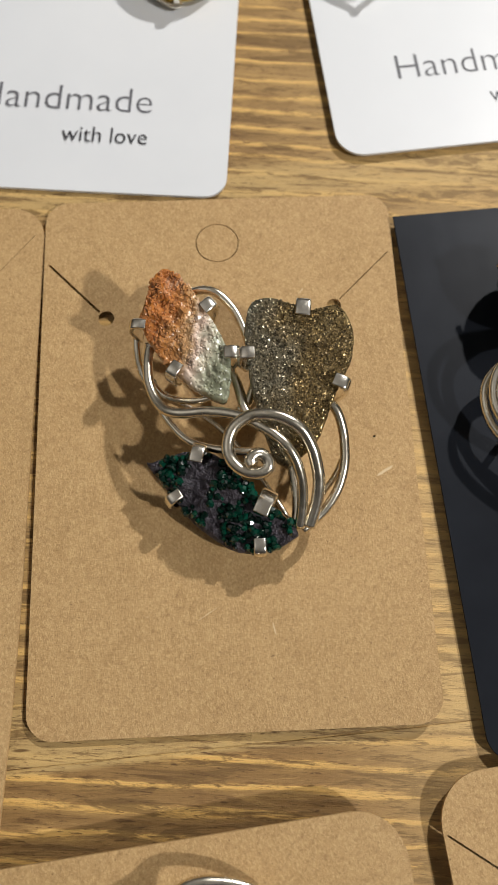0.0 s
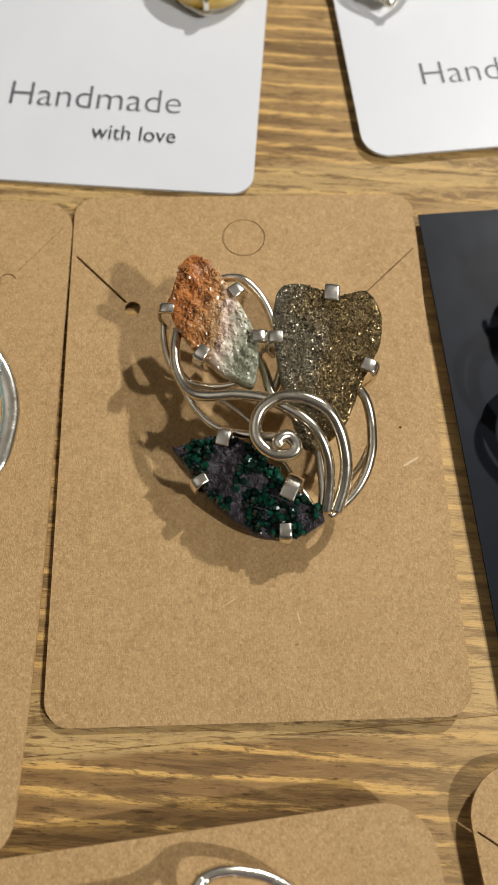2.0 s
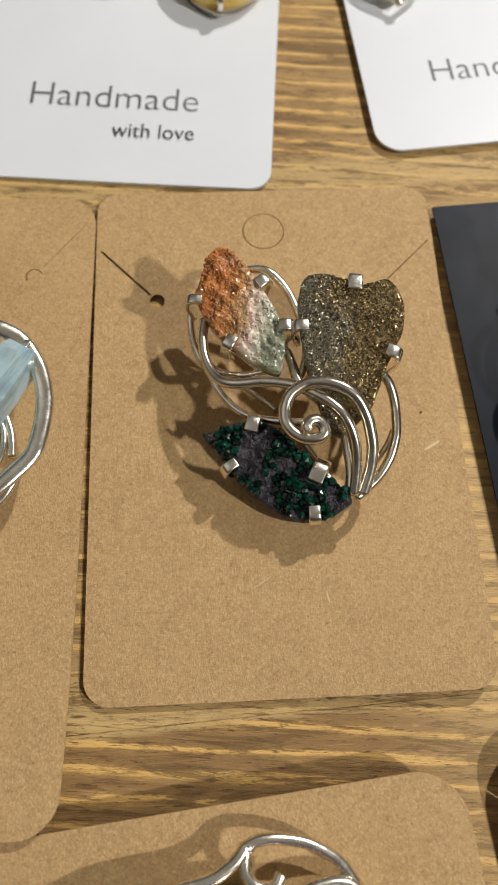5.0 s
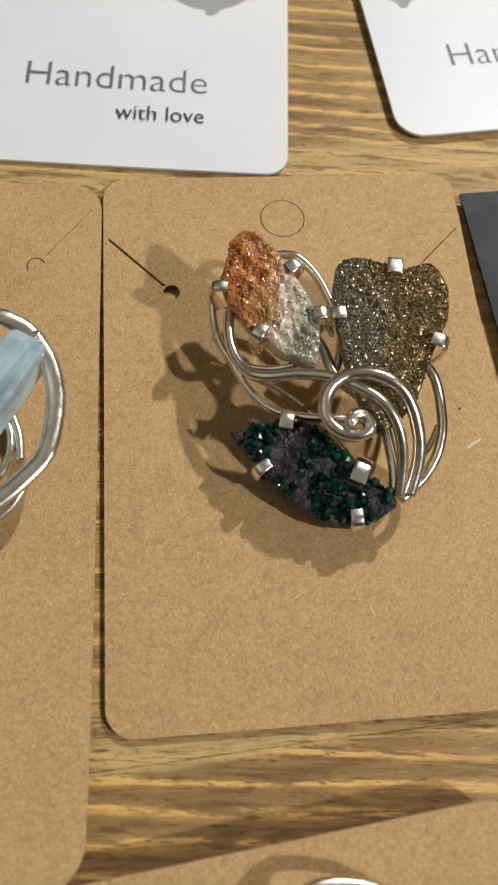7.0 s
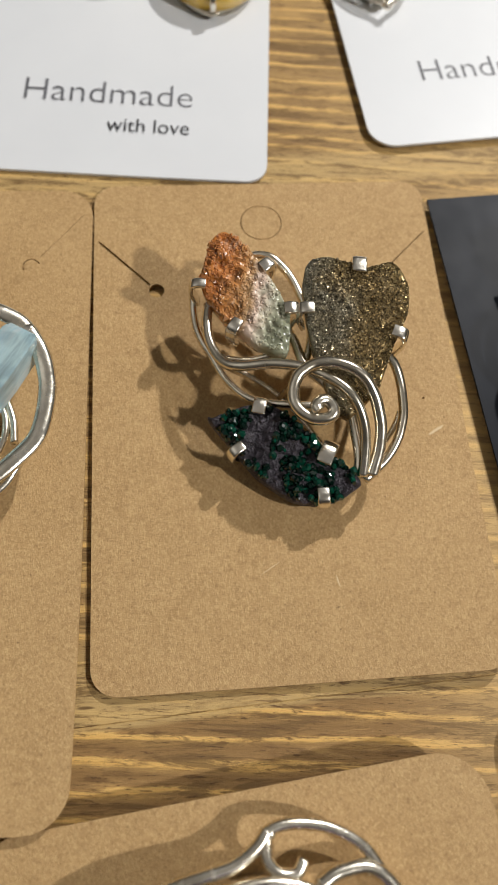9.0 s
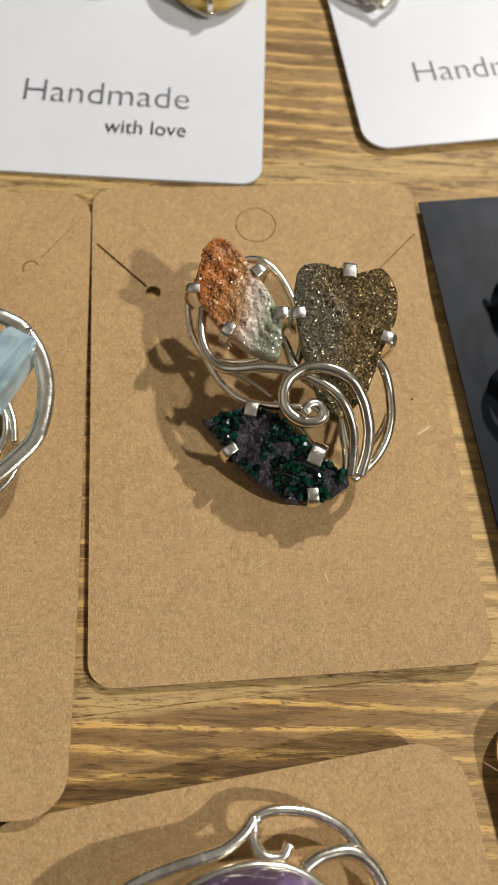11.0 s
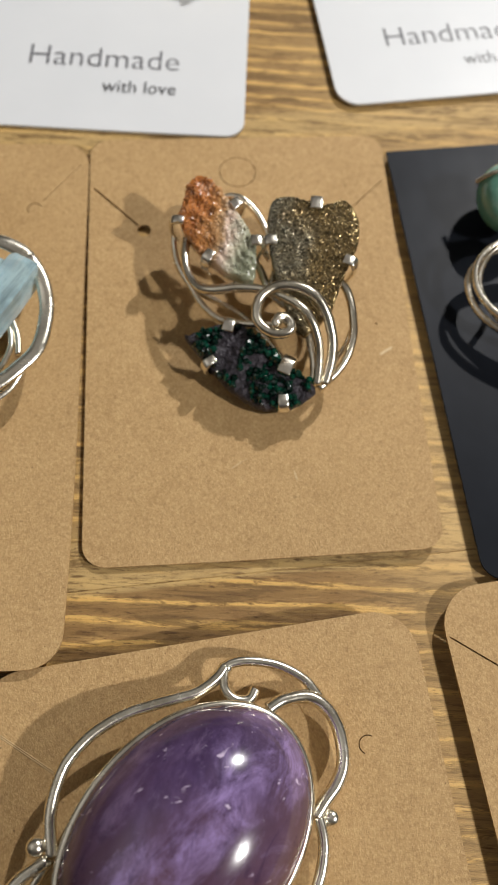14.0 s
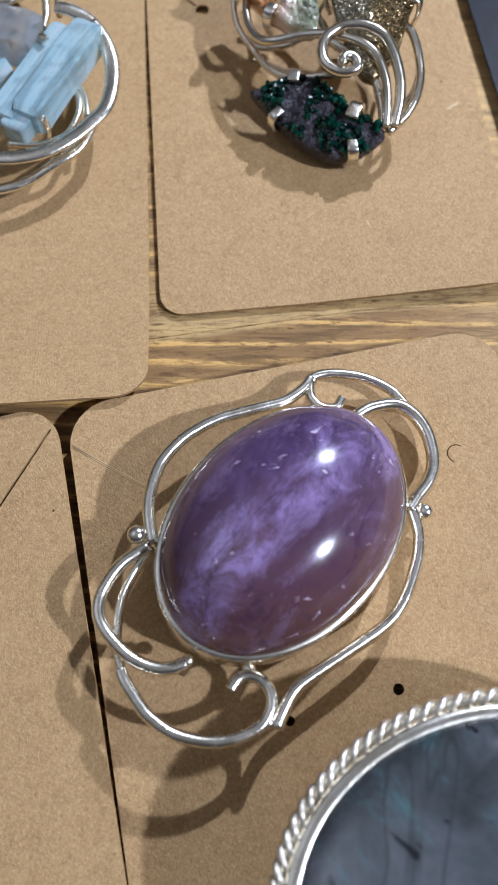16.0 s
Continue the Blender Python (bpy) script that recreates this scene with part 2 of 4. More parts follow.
def amethyst_material():
    m = Nodes("cloudy_amethyst")
    c = m.node("ShaderNodeTexCoord")
    v = m.coords((0.7, 1, 1), (0, 0, 0.3))
    cloud = m.noise(v, 100, 7, 0.68, 0.4)
    veil = m.noise(m.coords((0.5, 1, 1), (0, 0, 0.1)), 210, 7, 0.75, 0.6)
    fleck = m.noise(m.coords((0.6, 1, 1), (0, 0, -0.6)), 560, 3, 0.6, 0.6)
    zone = m.noise(m.coords(), 70, 4, 0.6, 0.3)

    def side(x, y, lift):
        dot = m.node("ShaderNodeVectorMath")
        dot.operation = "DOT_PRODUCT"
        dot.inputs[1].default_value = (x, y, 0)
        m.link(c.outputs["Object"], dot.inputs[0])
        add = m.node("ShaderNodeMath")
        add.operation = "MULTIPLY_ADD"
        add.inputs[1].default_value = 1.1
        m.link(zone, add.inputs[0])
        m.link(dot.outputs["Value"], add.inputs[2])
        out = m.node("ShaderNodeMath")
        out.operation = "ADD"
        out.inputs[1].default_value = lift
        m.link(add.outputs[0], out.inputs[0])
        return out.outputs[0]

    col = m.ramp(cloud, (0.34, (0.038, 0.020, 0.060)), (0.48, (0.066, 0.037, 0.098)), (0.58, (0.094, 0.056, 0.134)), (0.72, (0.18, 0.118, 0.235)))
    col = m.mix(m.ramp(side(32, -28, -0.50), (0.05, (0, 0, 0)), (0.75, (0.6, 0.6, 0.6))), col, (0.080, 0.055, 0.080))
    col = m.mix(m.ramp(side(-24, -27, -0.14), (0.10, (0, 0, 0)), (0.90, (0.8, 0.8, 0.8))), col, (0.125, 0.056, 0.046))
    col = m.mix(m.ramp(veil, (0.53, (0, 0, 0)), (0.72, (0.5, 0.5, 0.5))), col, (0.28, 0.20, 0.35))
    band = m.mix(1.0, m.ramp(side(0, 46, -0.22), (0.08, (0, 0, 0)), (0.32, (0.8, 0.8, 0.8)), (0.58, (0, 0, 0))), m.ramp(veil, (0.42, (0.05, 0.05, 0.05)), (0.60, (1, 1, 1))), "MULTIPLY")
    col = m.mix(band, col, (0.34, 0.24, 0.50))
    dark = m.noise(m.coords((0.4, 1, 1), (0, 0, 0.2)), 330, 6, 0.75, 0.8)
    col = m.mix(m.ramp(dark, (0.55, (0, 0, 0)), (0.68, (0.6, 0.6, 0.6))), col, (0.030, 0.014, 0.044))
    col = m.mix(m.ramp(fleck, (0.66, (0, 0, 0)), (0.73, (0.75, 0.75, 0.75))), col, (0.70, 0.58, 0.76))
    m.colour(col).put(Roughness=0.15, IOR=1.52, Coat_Weight=0.12, Coat_Roughness=0.03)
    return m.bump(cloud, 0.06, 0.0006).mat


def labradorite_material():
    m = Nodes("grey_blue_labradorite")
    flash = m.noise(m.coords((1, 0.35, 1), (0, 0, 0.5)), 130, 6, 0.7, 0.8)
    cloud = m.noise(m.coords((1, 0.6, 1), (0, 0, -0.4)), 75, 6, 0.65, 0.5)
    spots = m.noise(m.coords((1, 0.5, 1), (0, 0, 0.4)), 260, 3, 0.6, 0.6)
    crack = m.noise(m.coords((1, 0.12, 1), (0, 0, -0.35)), 110, 3, 0.5, 0.2)
    col = m.ramp(cloud, (0.30, (0.028, 0.032, 0.033)), (0.5, (0.070, 0.078, 0.084)), (0.72, (0.150, 0.150, 0.165)))
    col = m.mix(m.ramp(flash, (0.54, (0, 0, 0)), (0.72, (0.65, 0.65, 0.65))), col, (0.085, 0.205, 0.215))
    col = m.mix(m.ramp(crack, (0.485, (0, 0, 0)), (0.50, (0.55, 0.55, 0.55)), (0.515, (0, 0, 0))), col, (0.025, 0.032, 0.032))
    col = m.mix(m.ramp(spots, (0.67, (0, 0, 0)), (0.71, (0.95, 0.95, 0.95))), col, (0.008, 0.009, 0.011))
    return m.colour(col).put(Roughness=0.10, IOR=1.56, Coat_Weight=0.5, Coat_Roughness=0.05).mat


def gem_material(name, tone, through_light, rough=0.06, vein=200, deep=0.7, stretch=0.18, hazy=0.7, pale=0.5):
    m = Nodes(name)
    n = m.noise(m.coords((1, stretch, 1), (0, 0, -0.56)), vein, 6, 0.7, 0.3)
    haze = m.noise(m.coords(), vein * 0.9, 4, 0.6, 0.4)
    col = m.ramp(n, (0.34, tuple(t * deep for t in tone)), (0.50, tone), (0.68, tuple(pale + (1 - pale) * t for t in tone)))
    m.colour(m.mix(m.ramp(haze, (0.48, (0, 0, 0)), (0.66, (hazy, hazy, hazy))), col, tuple(t * deep for t in tone)))
    m.put(Roughness=rough, IOR=1.57, Transmission_Weight=through_light, Coat_Weight=0.3, Coat_Roughness=0.03)
    return m.bump(n, 0.3, 0.0006).mat


KRAFT, WOOD, PAPER, BLACK = kraft_material(), wood_material(), paper_material(), black_card_material()
BRUSHED = silver_material("brushed_silver", (0.90, 0.855, 0.76), 0.15, 0.30)
SILVER = silver_material("worn_silver", (0.83, 0.77, 0.645), 0.16, 0.33)
BRIGHT = silver_material("bright_silver", (0.91, 0.86, 0.74), 0.17, 0.34)
SATIN = silver_material("satin_silver", (0.86, 0.81, 0.70), 0.32, 0.50)
GREY_INK, BLACK_INK = ink_material("grey_ink", (0.10, 0.10, 0.11)), ink_material("black_ink", (0.025, 0.025, 0.03))
ORANGE, PYRITE, EMERALD, ROCK = orange_druzy_material("orange_green_slice", 0.0), pyrite_material(), green_crystal_material(), matrix_rock_material()
ORANGE_GRAIN = orange_druzy_material("glassy_orange_crust", 0.1)
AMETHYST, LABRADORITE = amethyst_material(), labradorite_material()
AQUA = gem_material("pale_blue_aquamarine", (0.62, 0.87, 0.95), 0.5, 0.05, 330, 0.5, 0.08, 0.45, 0.75)
GARNET = gem_material("dark_red_garnet", (0.050, 0.006, 0.008), 0.0, pale=0.02)
QUARTZ = gem_material("clear_grey_quartz", (0.78, 0.84, 0.88), 0.8, 0.05, 300, 0.6)
AMBER = gem_material("cloudy_amber", (0.74, 0.47, 0.07), 0.0, 0.12, 120, pale=0.15)
OLIVE = gem_material("olive_jasper", (0.30, 0.22, 0.07), 0.0, 0.15, 120, pale=0.1)
TURQUOISE = gem_material("green_amazonite", (0.16, 0.38, 0.29), 0.0, 0.15, 120)
WALL, FLOOR = plain_material("warm_grey_paint", (0.40, 0.385, 0.355), 0.8, 6), plain_material("grey_floor", (0.22, 0.20, 0.18), 0.6, 5)
CEILING = plain_material("white_ceiling_paint", (0.60, 0.59, 0.57), 0.85, 5)


# ---- builders; shapes are given in millimetres ----
def part(name, bm, material, parent=None, label="", smooth=True):
    bmesh.ops.scale(bm, vec=(0.001,) * 3, verts=bm.verts)
    bmesh.ops.recalc_face_normals(bm, faces=bm.faces)
    me = bpy.data.meshes.new(name)
    bm.to_mesh(me)
    bm.free()
    me.materials.append(material)
    if smooth:
        me.shade_smooth()
    ob = new(name, me)
    ob.parent = parent
    if label:
        tagged(ob, label)
    return ob


def thing(name, x, y, z, label, category, group="", turn=0.0, tip=0.0, roll=0.0):
    ob = new(name)
    ob.empty_display_size = 0.005
    ob.matrix_world = pose(x / 1000, y / 1000, z / 1000, tip, roll, turn)
    return tagged(ob, label, category, group)


def spline(points, steps=7, closed=False):
    """A smooth line through the points."""
    p = [Vector(q) for q in points]
    n = len(p)
    out = []
    for i in range(n if closed else n - 1):
        a, b, c, d = (p[j % n] if closed else p[max(0, min(n - 1, j))] for j in (i - 1, i, i + 1, i + 2))
        for k in range(steps):
            t = k / steps
            out.append(0.5 * (2 * b + (c - a) * t + (2 * a - 5 * b + 4 * c - d) * t * t + (3 * b - a - 3 * c + d) * t ** 3))
    if not closed:
        out.append(p[-1].copy())
    return out


def sweep(bm, line, width, height=None, side=None, seg=12, taper=(1.0, 1.0), power=1.0):
    """A wire or strip along a line: width across, height upright; side fixes the direction of the width."""
    height = height or width
    rings, n = [], len(line)
    for i, p in enumerate(line):
        along = (line[min(i + 1, n - 1)] - line[max(i - 1, 0)]).normalized()
        across = Vector(side) if side is not None else along.cross(Vector((0, 0, 1)))
        if across.length < 1e-4:
            across = Vector((1, 0, 0))
        across = (across - along * across.dot(along)).normalized()
        up = across.cross(along)
        f = i / max(1, n - 1)
        s = taper[0] + (taper[1] - taper[0]) * f
        turns = [2 * math.pi * k / seg for k in range(seg)]
        ring = [(math.copysign(abs(math.cos(a)) ** power, math.cos(a)), math.copysign(abs(math.sin(a)) ** power, math.sin(a))) for a in turns]
        rings.append([bm.verts.new(p + across * (a * width / 2 * s) + up * (b * height / 2 * s)) for a, b in ring])
    for r, q in zip(rings, rings[1:]):
        for k in range(len(r)):
            bm.faces.new((r[k], r[(k + 1) % len(r)], q[(k + 1) % len(q)], q[k]))
    for r, sign in ((rings[0], 1), (rings[-1], -1)):
        mid = bm.verts.new(sum((v.co for v in r), Vector()) / len(r))
        for k in range(len(r)):
            bm.faces.new((r[k], r[(k + 1) % len(r)], mid))


def wire(name, points, width, parent, height=None, taper=(1.0, 1.0), material=None, label=""):
    bm = bmesh.new()
    line = [p + Vector((0.08 * noise.noise(p * 0.35), 0.08 * noise.noise(p * 0.35 + Vector((9, 0, 0))), 0)) for p in spline(points)]
    sweep(bm, line, width, height, taper=taper)
    return part(name, bm, material or SILVER, parent, label)


def bead(name, x, y, z, radius, parent, material=None):
    bm = bmesh.new()
    bmesh.ops.create_uvsphere(bm, u_segments=16, v_segments=10, radius=radius, matrix=Matrix.Translation((x, y, z)) @ Matrix.Diagonal((1, 1, 0.85, 1)))
    return part(name, bm, material or BRIGHT, parent)


def prong(x, y, z, out_x, out_y, width, drop, parent, reach=1.4, rise=0.0):
    """A flat claw that climbs the side of a stone and folds over its edge at (x, y, z)."""
    out = Vector((out_x, out_y, 0)).normalized()
    tip = Vector((x, y, z + 0.25))
    side = out.cross(Vector((0, 0, 1)))
    pts = [tip - out * reach * 0.5 + Vector((0, 0, 0.18 - rise)), tip + out * reach * 0.35 + Vector((0, 0, 0.25)), tip + out * reach * 0.85 + Vector((0, 0, -0.25)), tip + out * reach * 0.95 + Vector((0, 0, -0.45 * drop)), tip + out * reach * 0.3 + Vector((0, 0, -drop))]
    bm = bmesh.new()
    line = spline(pts, 7)
    line = [p + side * (0.10 * noise.noise(p * 0.6)) for p in line]
    sweep(bm, line, width, 0.85, side=side, seg=20, power=0.45)
    return part("prong", bm, BRUSHED, parent)


def inside(p, poly):
    hit, n = False, len(poly)
    for i in range(n):
        a, b = poly[i], poly[(i + 1) % n]
        if (a[1] > p[1]) != (b[1] > p[1]) and p[0] < (b[0] - a[0]) * (p[1] - a[1]) / (b[1] - a[1]) + a[0]:
            hit = not hit
    return hit


def slab(outline, plane, thick, dome, rough, grain, rings=16):
    """A rough stone slice: its top follows the plane, swells by dome and is broken by noise."""
    edge = [Vector((x, y, 0)) for x, y in outline]
    edge = [Vector((p.x, p.y, 0)) for p in spline(edge, 5, True)]
    mid = sum(edge, Vector()) / len(edge)
    bm = bmesh.new()

    def level(p, f):
        n = noise.fractal(Vector((p.x, p.y, 3)) * grain, 0.9, 2.2, 4)
        return plane[0] * p.x + plane[1] * p.y + plane[2] + dome * (1 - f * f) + rough * n * (1 if f < 0.99 else 0.4)

    loops = []
    for k in range(rings):
        f = 1 - k / rings
        loop = []
        for p in edge:
            q = mid + (p - mid) * f
            loop.append(bm.verts.new((q.x, q.y, level(q, f))))
        loops.append(loop)
    n = len(edge)
    jag = [1 + 0.02 * noise.noise(p * 1.3) for p in edge]
    for drop, f in ((0.25, 1.012), (0.6, 1.0), (1.0, 0.93)):
        loop = []
        for p, j in zip(edge, jag):
            q = mid + (p - mid) * f * j
            loop.append(bm.verts.new((q.x, q.y, level(p, 1) - thick * drop)))
        loops.insert(0, loop)
    for a, b in zip(loops, loops[1:]):
        for k in range(n):
            bm.faces.new((a[k], a[(k + 1) % n], b[(k + 1) % n], b[k]))
    top = bm.verts.new((mid.x, mid.y, level(mid, 0)))
    low = bm.verts.new((mid.x, mid.y, level(mid, 1) - thick))
    for k in range(n):
        bm.faces.new((loops[-1][k], loops[-1][(k + 1) % n], top))
        bm.faces.new((loops[0][(k + 1) % n], loops[0][k], low))
    return bm, level


def crystals(outline, level, count, small, large, seed, keep=None, long=1.0, sides=4, sink=0.25):
    """Many small pointed crystals standing on a slab."""
    rng = random.Random(seed)
    poly = [(p.x, p.y) for p in spline([(x, y, 0) for x, y in outline], 4, True)]
    xs, ys = [p[0] for p in poly], [p[1] for p in poly]
    verts, faces, tries = [], [], 0
    mid = sum((Vector((a, b, 0)) for a, b in poly), Vector()) / len(poly)
    reach = {}
    for a, b in poly:
        k = int(math.degrees(math.atan2(b - mid.y, a - mid.x)) // 10)
        reach[k] = max(reach.get(k, 0), math.hypot(a - mid.x, b - mid.y))
    while count > 0 and tries < 60000:
        tries += 1
        p = Vector((rng.uniform(min(xs), max(xs)), rng.uniform(min(ys), max(ys)), 0))
        if not inside(p, poly) or (keep and not keep(p)):
            continue
        count -= 1
        r = rng.uniform(small, large)
        lean = Euler((rng.uniform(-0.9, 0.9), rng.uniform(-0.9, 0.9), rng.uniform(0, 6.3))).to_matrix()
        far = reach.get(int(math.degrees(math.atan2(p.y - mid.y, p.x - mid.x)) // 10), 8.0)
        foot = Vector((p.x, p.y, level(p, min(0.98, math.hypot(p.x - mid.x, p.y - mid.y) / far)) - sink * r))
        base = len(verts)
        for h, s in ((-0.6 * long, 0.75), (0.35 * long, 1.0)):
            for k in range(sides):
                a = 2 * math.pi * k / sides
                verts.append(foot + lean @ Vector((r * s * math.cos(a), r * s * math.sin(a), r * h)))
        verts.append(foot + lean @ Vector((0.25 * r, 0.1 * r, r * (0.35 * long + 0.6))))
        for k in range(sides):
            j = (k + 1) % sides
            faces.append((base + k, base + j, base + sides + j, base + sides + k))
            faces.append((base + sides + k, base + sides + j, base + 2 * sides))
    me = bpy.data.meshes.new("crystals")
    me.from_pydata([v * 0.001 for v in verts], [], faces)
    return me


def crystal_part(name, me, material, parent, label=""):
    me.materials.append(material)
    ob = new(name, me)
    ob.parent = parent
    return tagged(ob, label, kind="stuff")


def cabochon(a, b, height, base, material, name, parent, label="", seg=72, rings=18, power=0.5):
    """An oval dome of half axes a and b on a thin girdle."""
    bm = bmesh.new()
    loops = [[bm.verts.new((a * math.cos(2 * math.pi * k / seg), b * math.sin(2 * math.pi * k / seg), base - 1.5)) for k in range(seg)]]
    for i in range(rings):
        u = i / rings * math.pi / 2
        f, h = math.cos(u) ** 0.9, height * math.sin(u) ** 1.0
        loops.append([bm.verts.new((a * f * math.cos(2 * math.pi * k / seg), b * f * math.sin(2 * math.pi * k / seg), base + h)) for k in range(seg)])
    for p, q in zip(loops, loops[1:]):
        for k in range(seg):
            bm.faces.new((p[k], p[(k + 1) % seg], q[(k + 1) % seg], q[k]))
    top = bm.verts.new((0, 0, base + height))
    for k in range(seg):
        bm.faces.new((loops[-1][k], loops[-1][(k + 1) % seg], top))
    bm.faces.new(loops[0][::-1])
    return part(name, bm, material, parent, label)


def oval_wall(name, a, b, low, high, thick, material, parent, seg=96, label=""):
    """The metal rim round an oval stone."""
    bm = bmesh.new()
    rows = []
    for da, z in ((0.0, low), (thick, low), (thick, high - 0.3), (thick * 0.6, high), (-thick * 0.5, high + 0.15), (-thick * 0.6, high - 0.5)):
        rows.append([bm.verts.new(((a + da) * math.cos(2 * math.pi * k / seg), (b + da) * math.sin(2 * math.pi * k / seg), z + 0.06 * noise.noise(Vector((k * 0.35, z, a))))) for k in range(seg)])
    for p, q in zip(rows, rows[1:] + rows[:1]):
        for k in range(seg):
            bm.faces.new((p[k], p[(k + 1) % seg], q[(k + 1) % seg], q[k]))
    return part(name, bm, material, parent, label)


def rounded(w, h, r, sharp=()):
    """The outline of a card with rounded corners, anticlockwise; corners in sharp stay square."""
    out = []
    for i, (sx, sy, a0) in enumerate(((1, 1, 0), (-1, 1, 90), (-1, -1, 180), (1, -1, 270))):
        if i in sharp:
            out.append((sx * w / 2, sy * h / 2))
            continue
        for k in range(9):
            a = radians(a0 + 90 * k / 8)
            out.append((sx * (w / 2 - r) + r * math.cos(a), sy * (h / 2 - r) + r * math.sin(a)))
    return out


def circle(x, y, r, n=20):
    return [(x + r * math.cos(2 * math.pi * k / n), y + r * math.sin(2 * math.pi * k / n)) for k in range(n)]


def cut(x0, y0, x1, y1, width):
    """The thin outline of a straight cut."""
    d = Vector((x1 - x0, y1 - y0)).normalized()
    s = Vector((-d.y, d.x)) * width / 2
    return [(x0, y0), (x0 + d.x * 0.4 - s.x, y0 + d.y * 0.4 - s.y), (x1 - s.x, y1 - s.y), (x1 + s.x, y1 + s.y), (x0 + d.x * 0.4 + s.x, y0 + d.y * 0.4 + s.y)]


def arc_cut(x, y, r, a0, a1, width, n=16):
    """A stamped, partly cut ring."""
    inner = [(x + (r - width / 2) * math.cos(radians(a0 + (a1 - a0) * k / n)), y + (r - width / 2) * math.sin(radians(a0 + (a1 - a0) * k / n))) for k in range(n + 1)]
    outer = [(x + (r + width / 2) * math.cos(radians(a0 + (a1 - a0) * k / n)), y + (r + width / 2) * math.sin(radians(a0 + (a1 - a0) * k / n))) for k in range(n, -1, -1)]
    return inner + outer


def card_sheet(outline, holes, thick, curl, cuts=10):
    """A flat card with real holes and cuts, bent by curl(x, y)."""
    bm = bmesh.new()
    for loop in (outline, *holes):
        vs = [bm.verts.new((x, y, 0)) for x, y in loop]
        for a, b in zip(vs, vs[1:] + vs[:1]):
            bm.edges.new((a, b))
    bmesh.ops.triangle_fill(bm, use_beauty=True, use_dissolve=False, edges=bm.edges[:])
    xs, ys = [p[0] for p in outline], [p[1] for p in outline]
    for lo, hi, normal in ((min(xs), max(xs), (1, 0, 0)), (min(ys), max(ys), (0, 1, 0))):
        for k in range(1, cuts):
            at = lo + (hi - lo) * k / cuts
            bmesh.ops.bisect_plane(bm, geom=bm.verts[:] + bm.edges[:] + bm.faces[:], plane_co=Vector(normal) * at, plane_no=normal)
    for f in bm.faces:
        if f.normal.z < 0:
            f.normal_flip()
    top = bmesh.ops.extrude_face_region(bm, geom=bm.faces[:])
    for v in top["geom"]:
        if isinstance(v, bmesh.types.BMVert):
            v.co.z += thick
    for v in bm.verts:
        v.co.z += curl(v.co.x, v.co.y)
    return bm


def card(name, x, y, z, turn, w, h, r, material, holes, label, thick=0.5, curl=None, sharp=(), tip=0.0, roll=0.0, group="jewellery cards", flare=0.0):
    outline = [(a - flare * (0.5 - b / h) * max(0, -a / w * 2), b) for a, b in rounded(w, h, r, sharp)]
    bm = card_sheet(outline, holes, thick, curl or (lambda a, b: 0.0))
    ob = part(name, bm, material, None, smooth=False)
    ob.matrix_world = pose(x / 1000, y / 1000, z / 1000, tip, roll, turn)
    return tagged(ob, label, "display card", group)


def lettering(body, x, y, w, h, material, parent, lift, shear=0.0, bold=0.0, turn=0.0):
    """Printed words fitted to a box of w by h, with the lower left corner at (x, y) of the card."""
    font = bpy.data.curves.new("words", "FONT")
    font.body, font.offset, font.shear = body, bold, shear
    font.resolution_u = 4
    temp = new("words", font)
    bpy.context.view_layer.update()
    me = bpy.data.meshes.new_from_object(temp.evaluated_get(bpy.context.evaluated_depsgraph_get()))
    bpy.data.objects.remove(temp)
    co = np.array([v.co[:] for v in me.vertices])
    lo, hi = co.min(0), co.max(0)
    sx, sy = w / (hi[0] - lo[0]) / 1000, h / (hi[1] - lo[1]) / 1000
    for v in me.vertices:
        v.co = ((v.co.x - lo[0]) * sx, (v.co.y - lo[1]) * sy, 0)
    me.materials.append(material)
    ob = new("lettering", me)
    ob.parent = parent
    ob.matrix_basis = pose(x / 1000, y / 1000, lift / 1000, 0, 0, turn)
    return tagged(ob, "printed words " + body)


# ---- room and table ----
def box(x0, y0, z0, x1, y1, z1):
    bm = bmesh.new()
    bmesh.ops.create_cube(bm, size=1, matrix=Matrix.Translation(((x0 + x1) / 2, (y0 + y1) / 2, (z0 + z1) / 2)) @ Matrix.Diagonal((x1 - x0, y1 - y0, z1 - z0, 1)))
    return bm


for name, shape, material in (
    ("floor", (-2500, -2500, -800, 2500, 2500, -750), FLOOR),
    ("ceiling", (-2500, -2500, 1900, 2500, 2500, 1950), CEILING),
    ("wall_north", (-2500, 2500, -750, 2500, 2600, 1900), WALL),
    ("wall_south", (-2500, -2600, -750, 2500, -2500, 1900), WALL),
    ("wall_east", (2500, -2500, -750, 2600, 2500, 1900), WALL),
    ("wall_west", (-2600, -2500, -750, -2500, 2500, 1900), WALL),
):
    tagged(part(name, box(*shape), material, smooth=False), kind="structure")

table = thing("table", 0, 0, -750, "oiled pine table with long streaky boards", "table", turn=3.1)
for k in range(3):
    y0 = -346.2 + 300 * k
    bm = box(-600, y0 - 0.01, 724, 600, y0 + 300.01, 750)
    bmesh.ops.bevel(bm, geom=[e for e in bm.edges if all(v.co.z > 740 for v in e.verts)], offset=0.15, segments=1, affect="EDGES")
    part("board", bm, WOOD, table, smooth=False)
for x in (-540, 540):
    for y in (-270, 480):
        part("leg", box(x - 30, y - 30, 0, x + 30, y + 30, 723.9), WOOD, table, smooth=False)

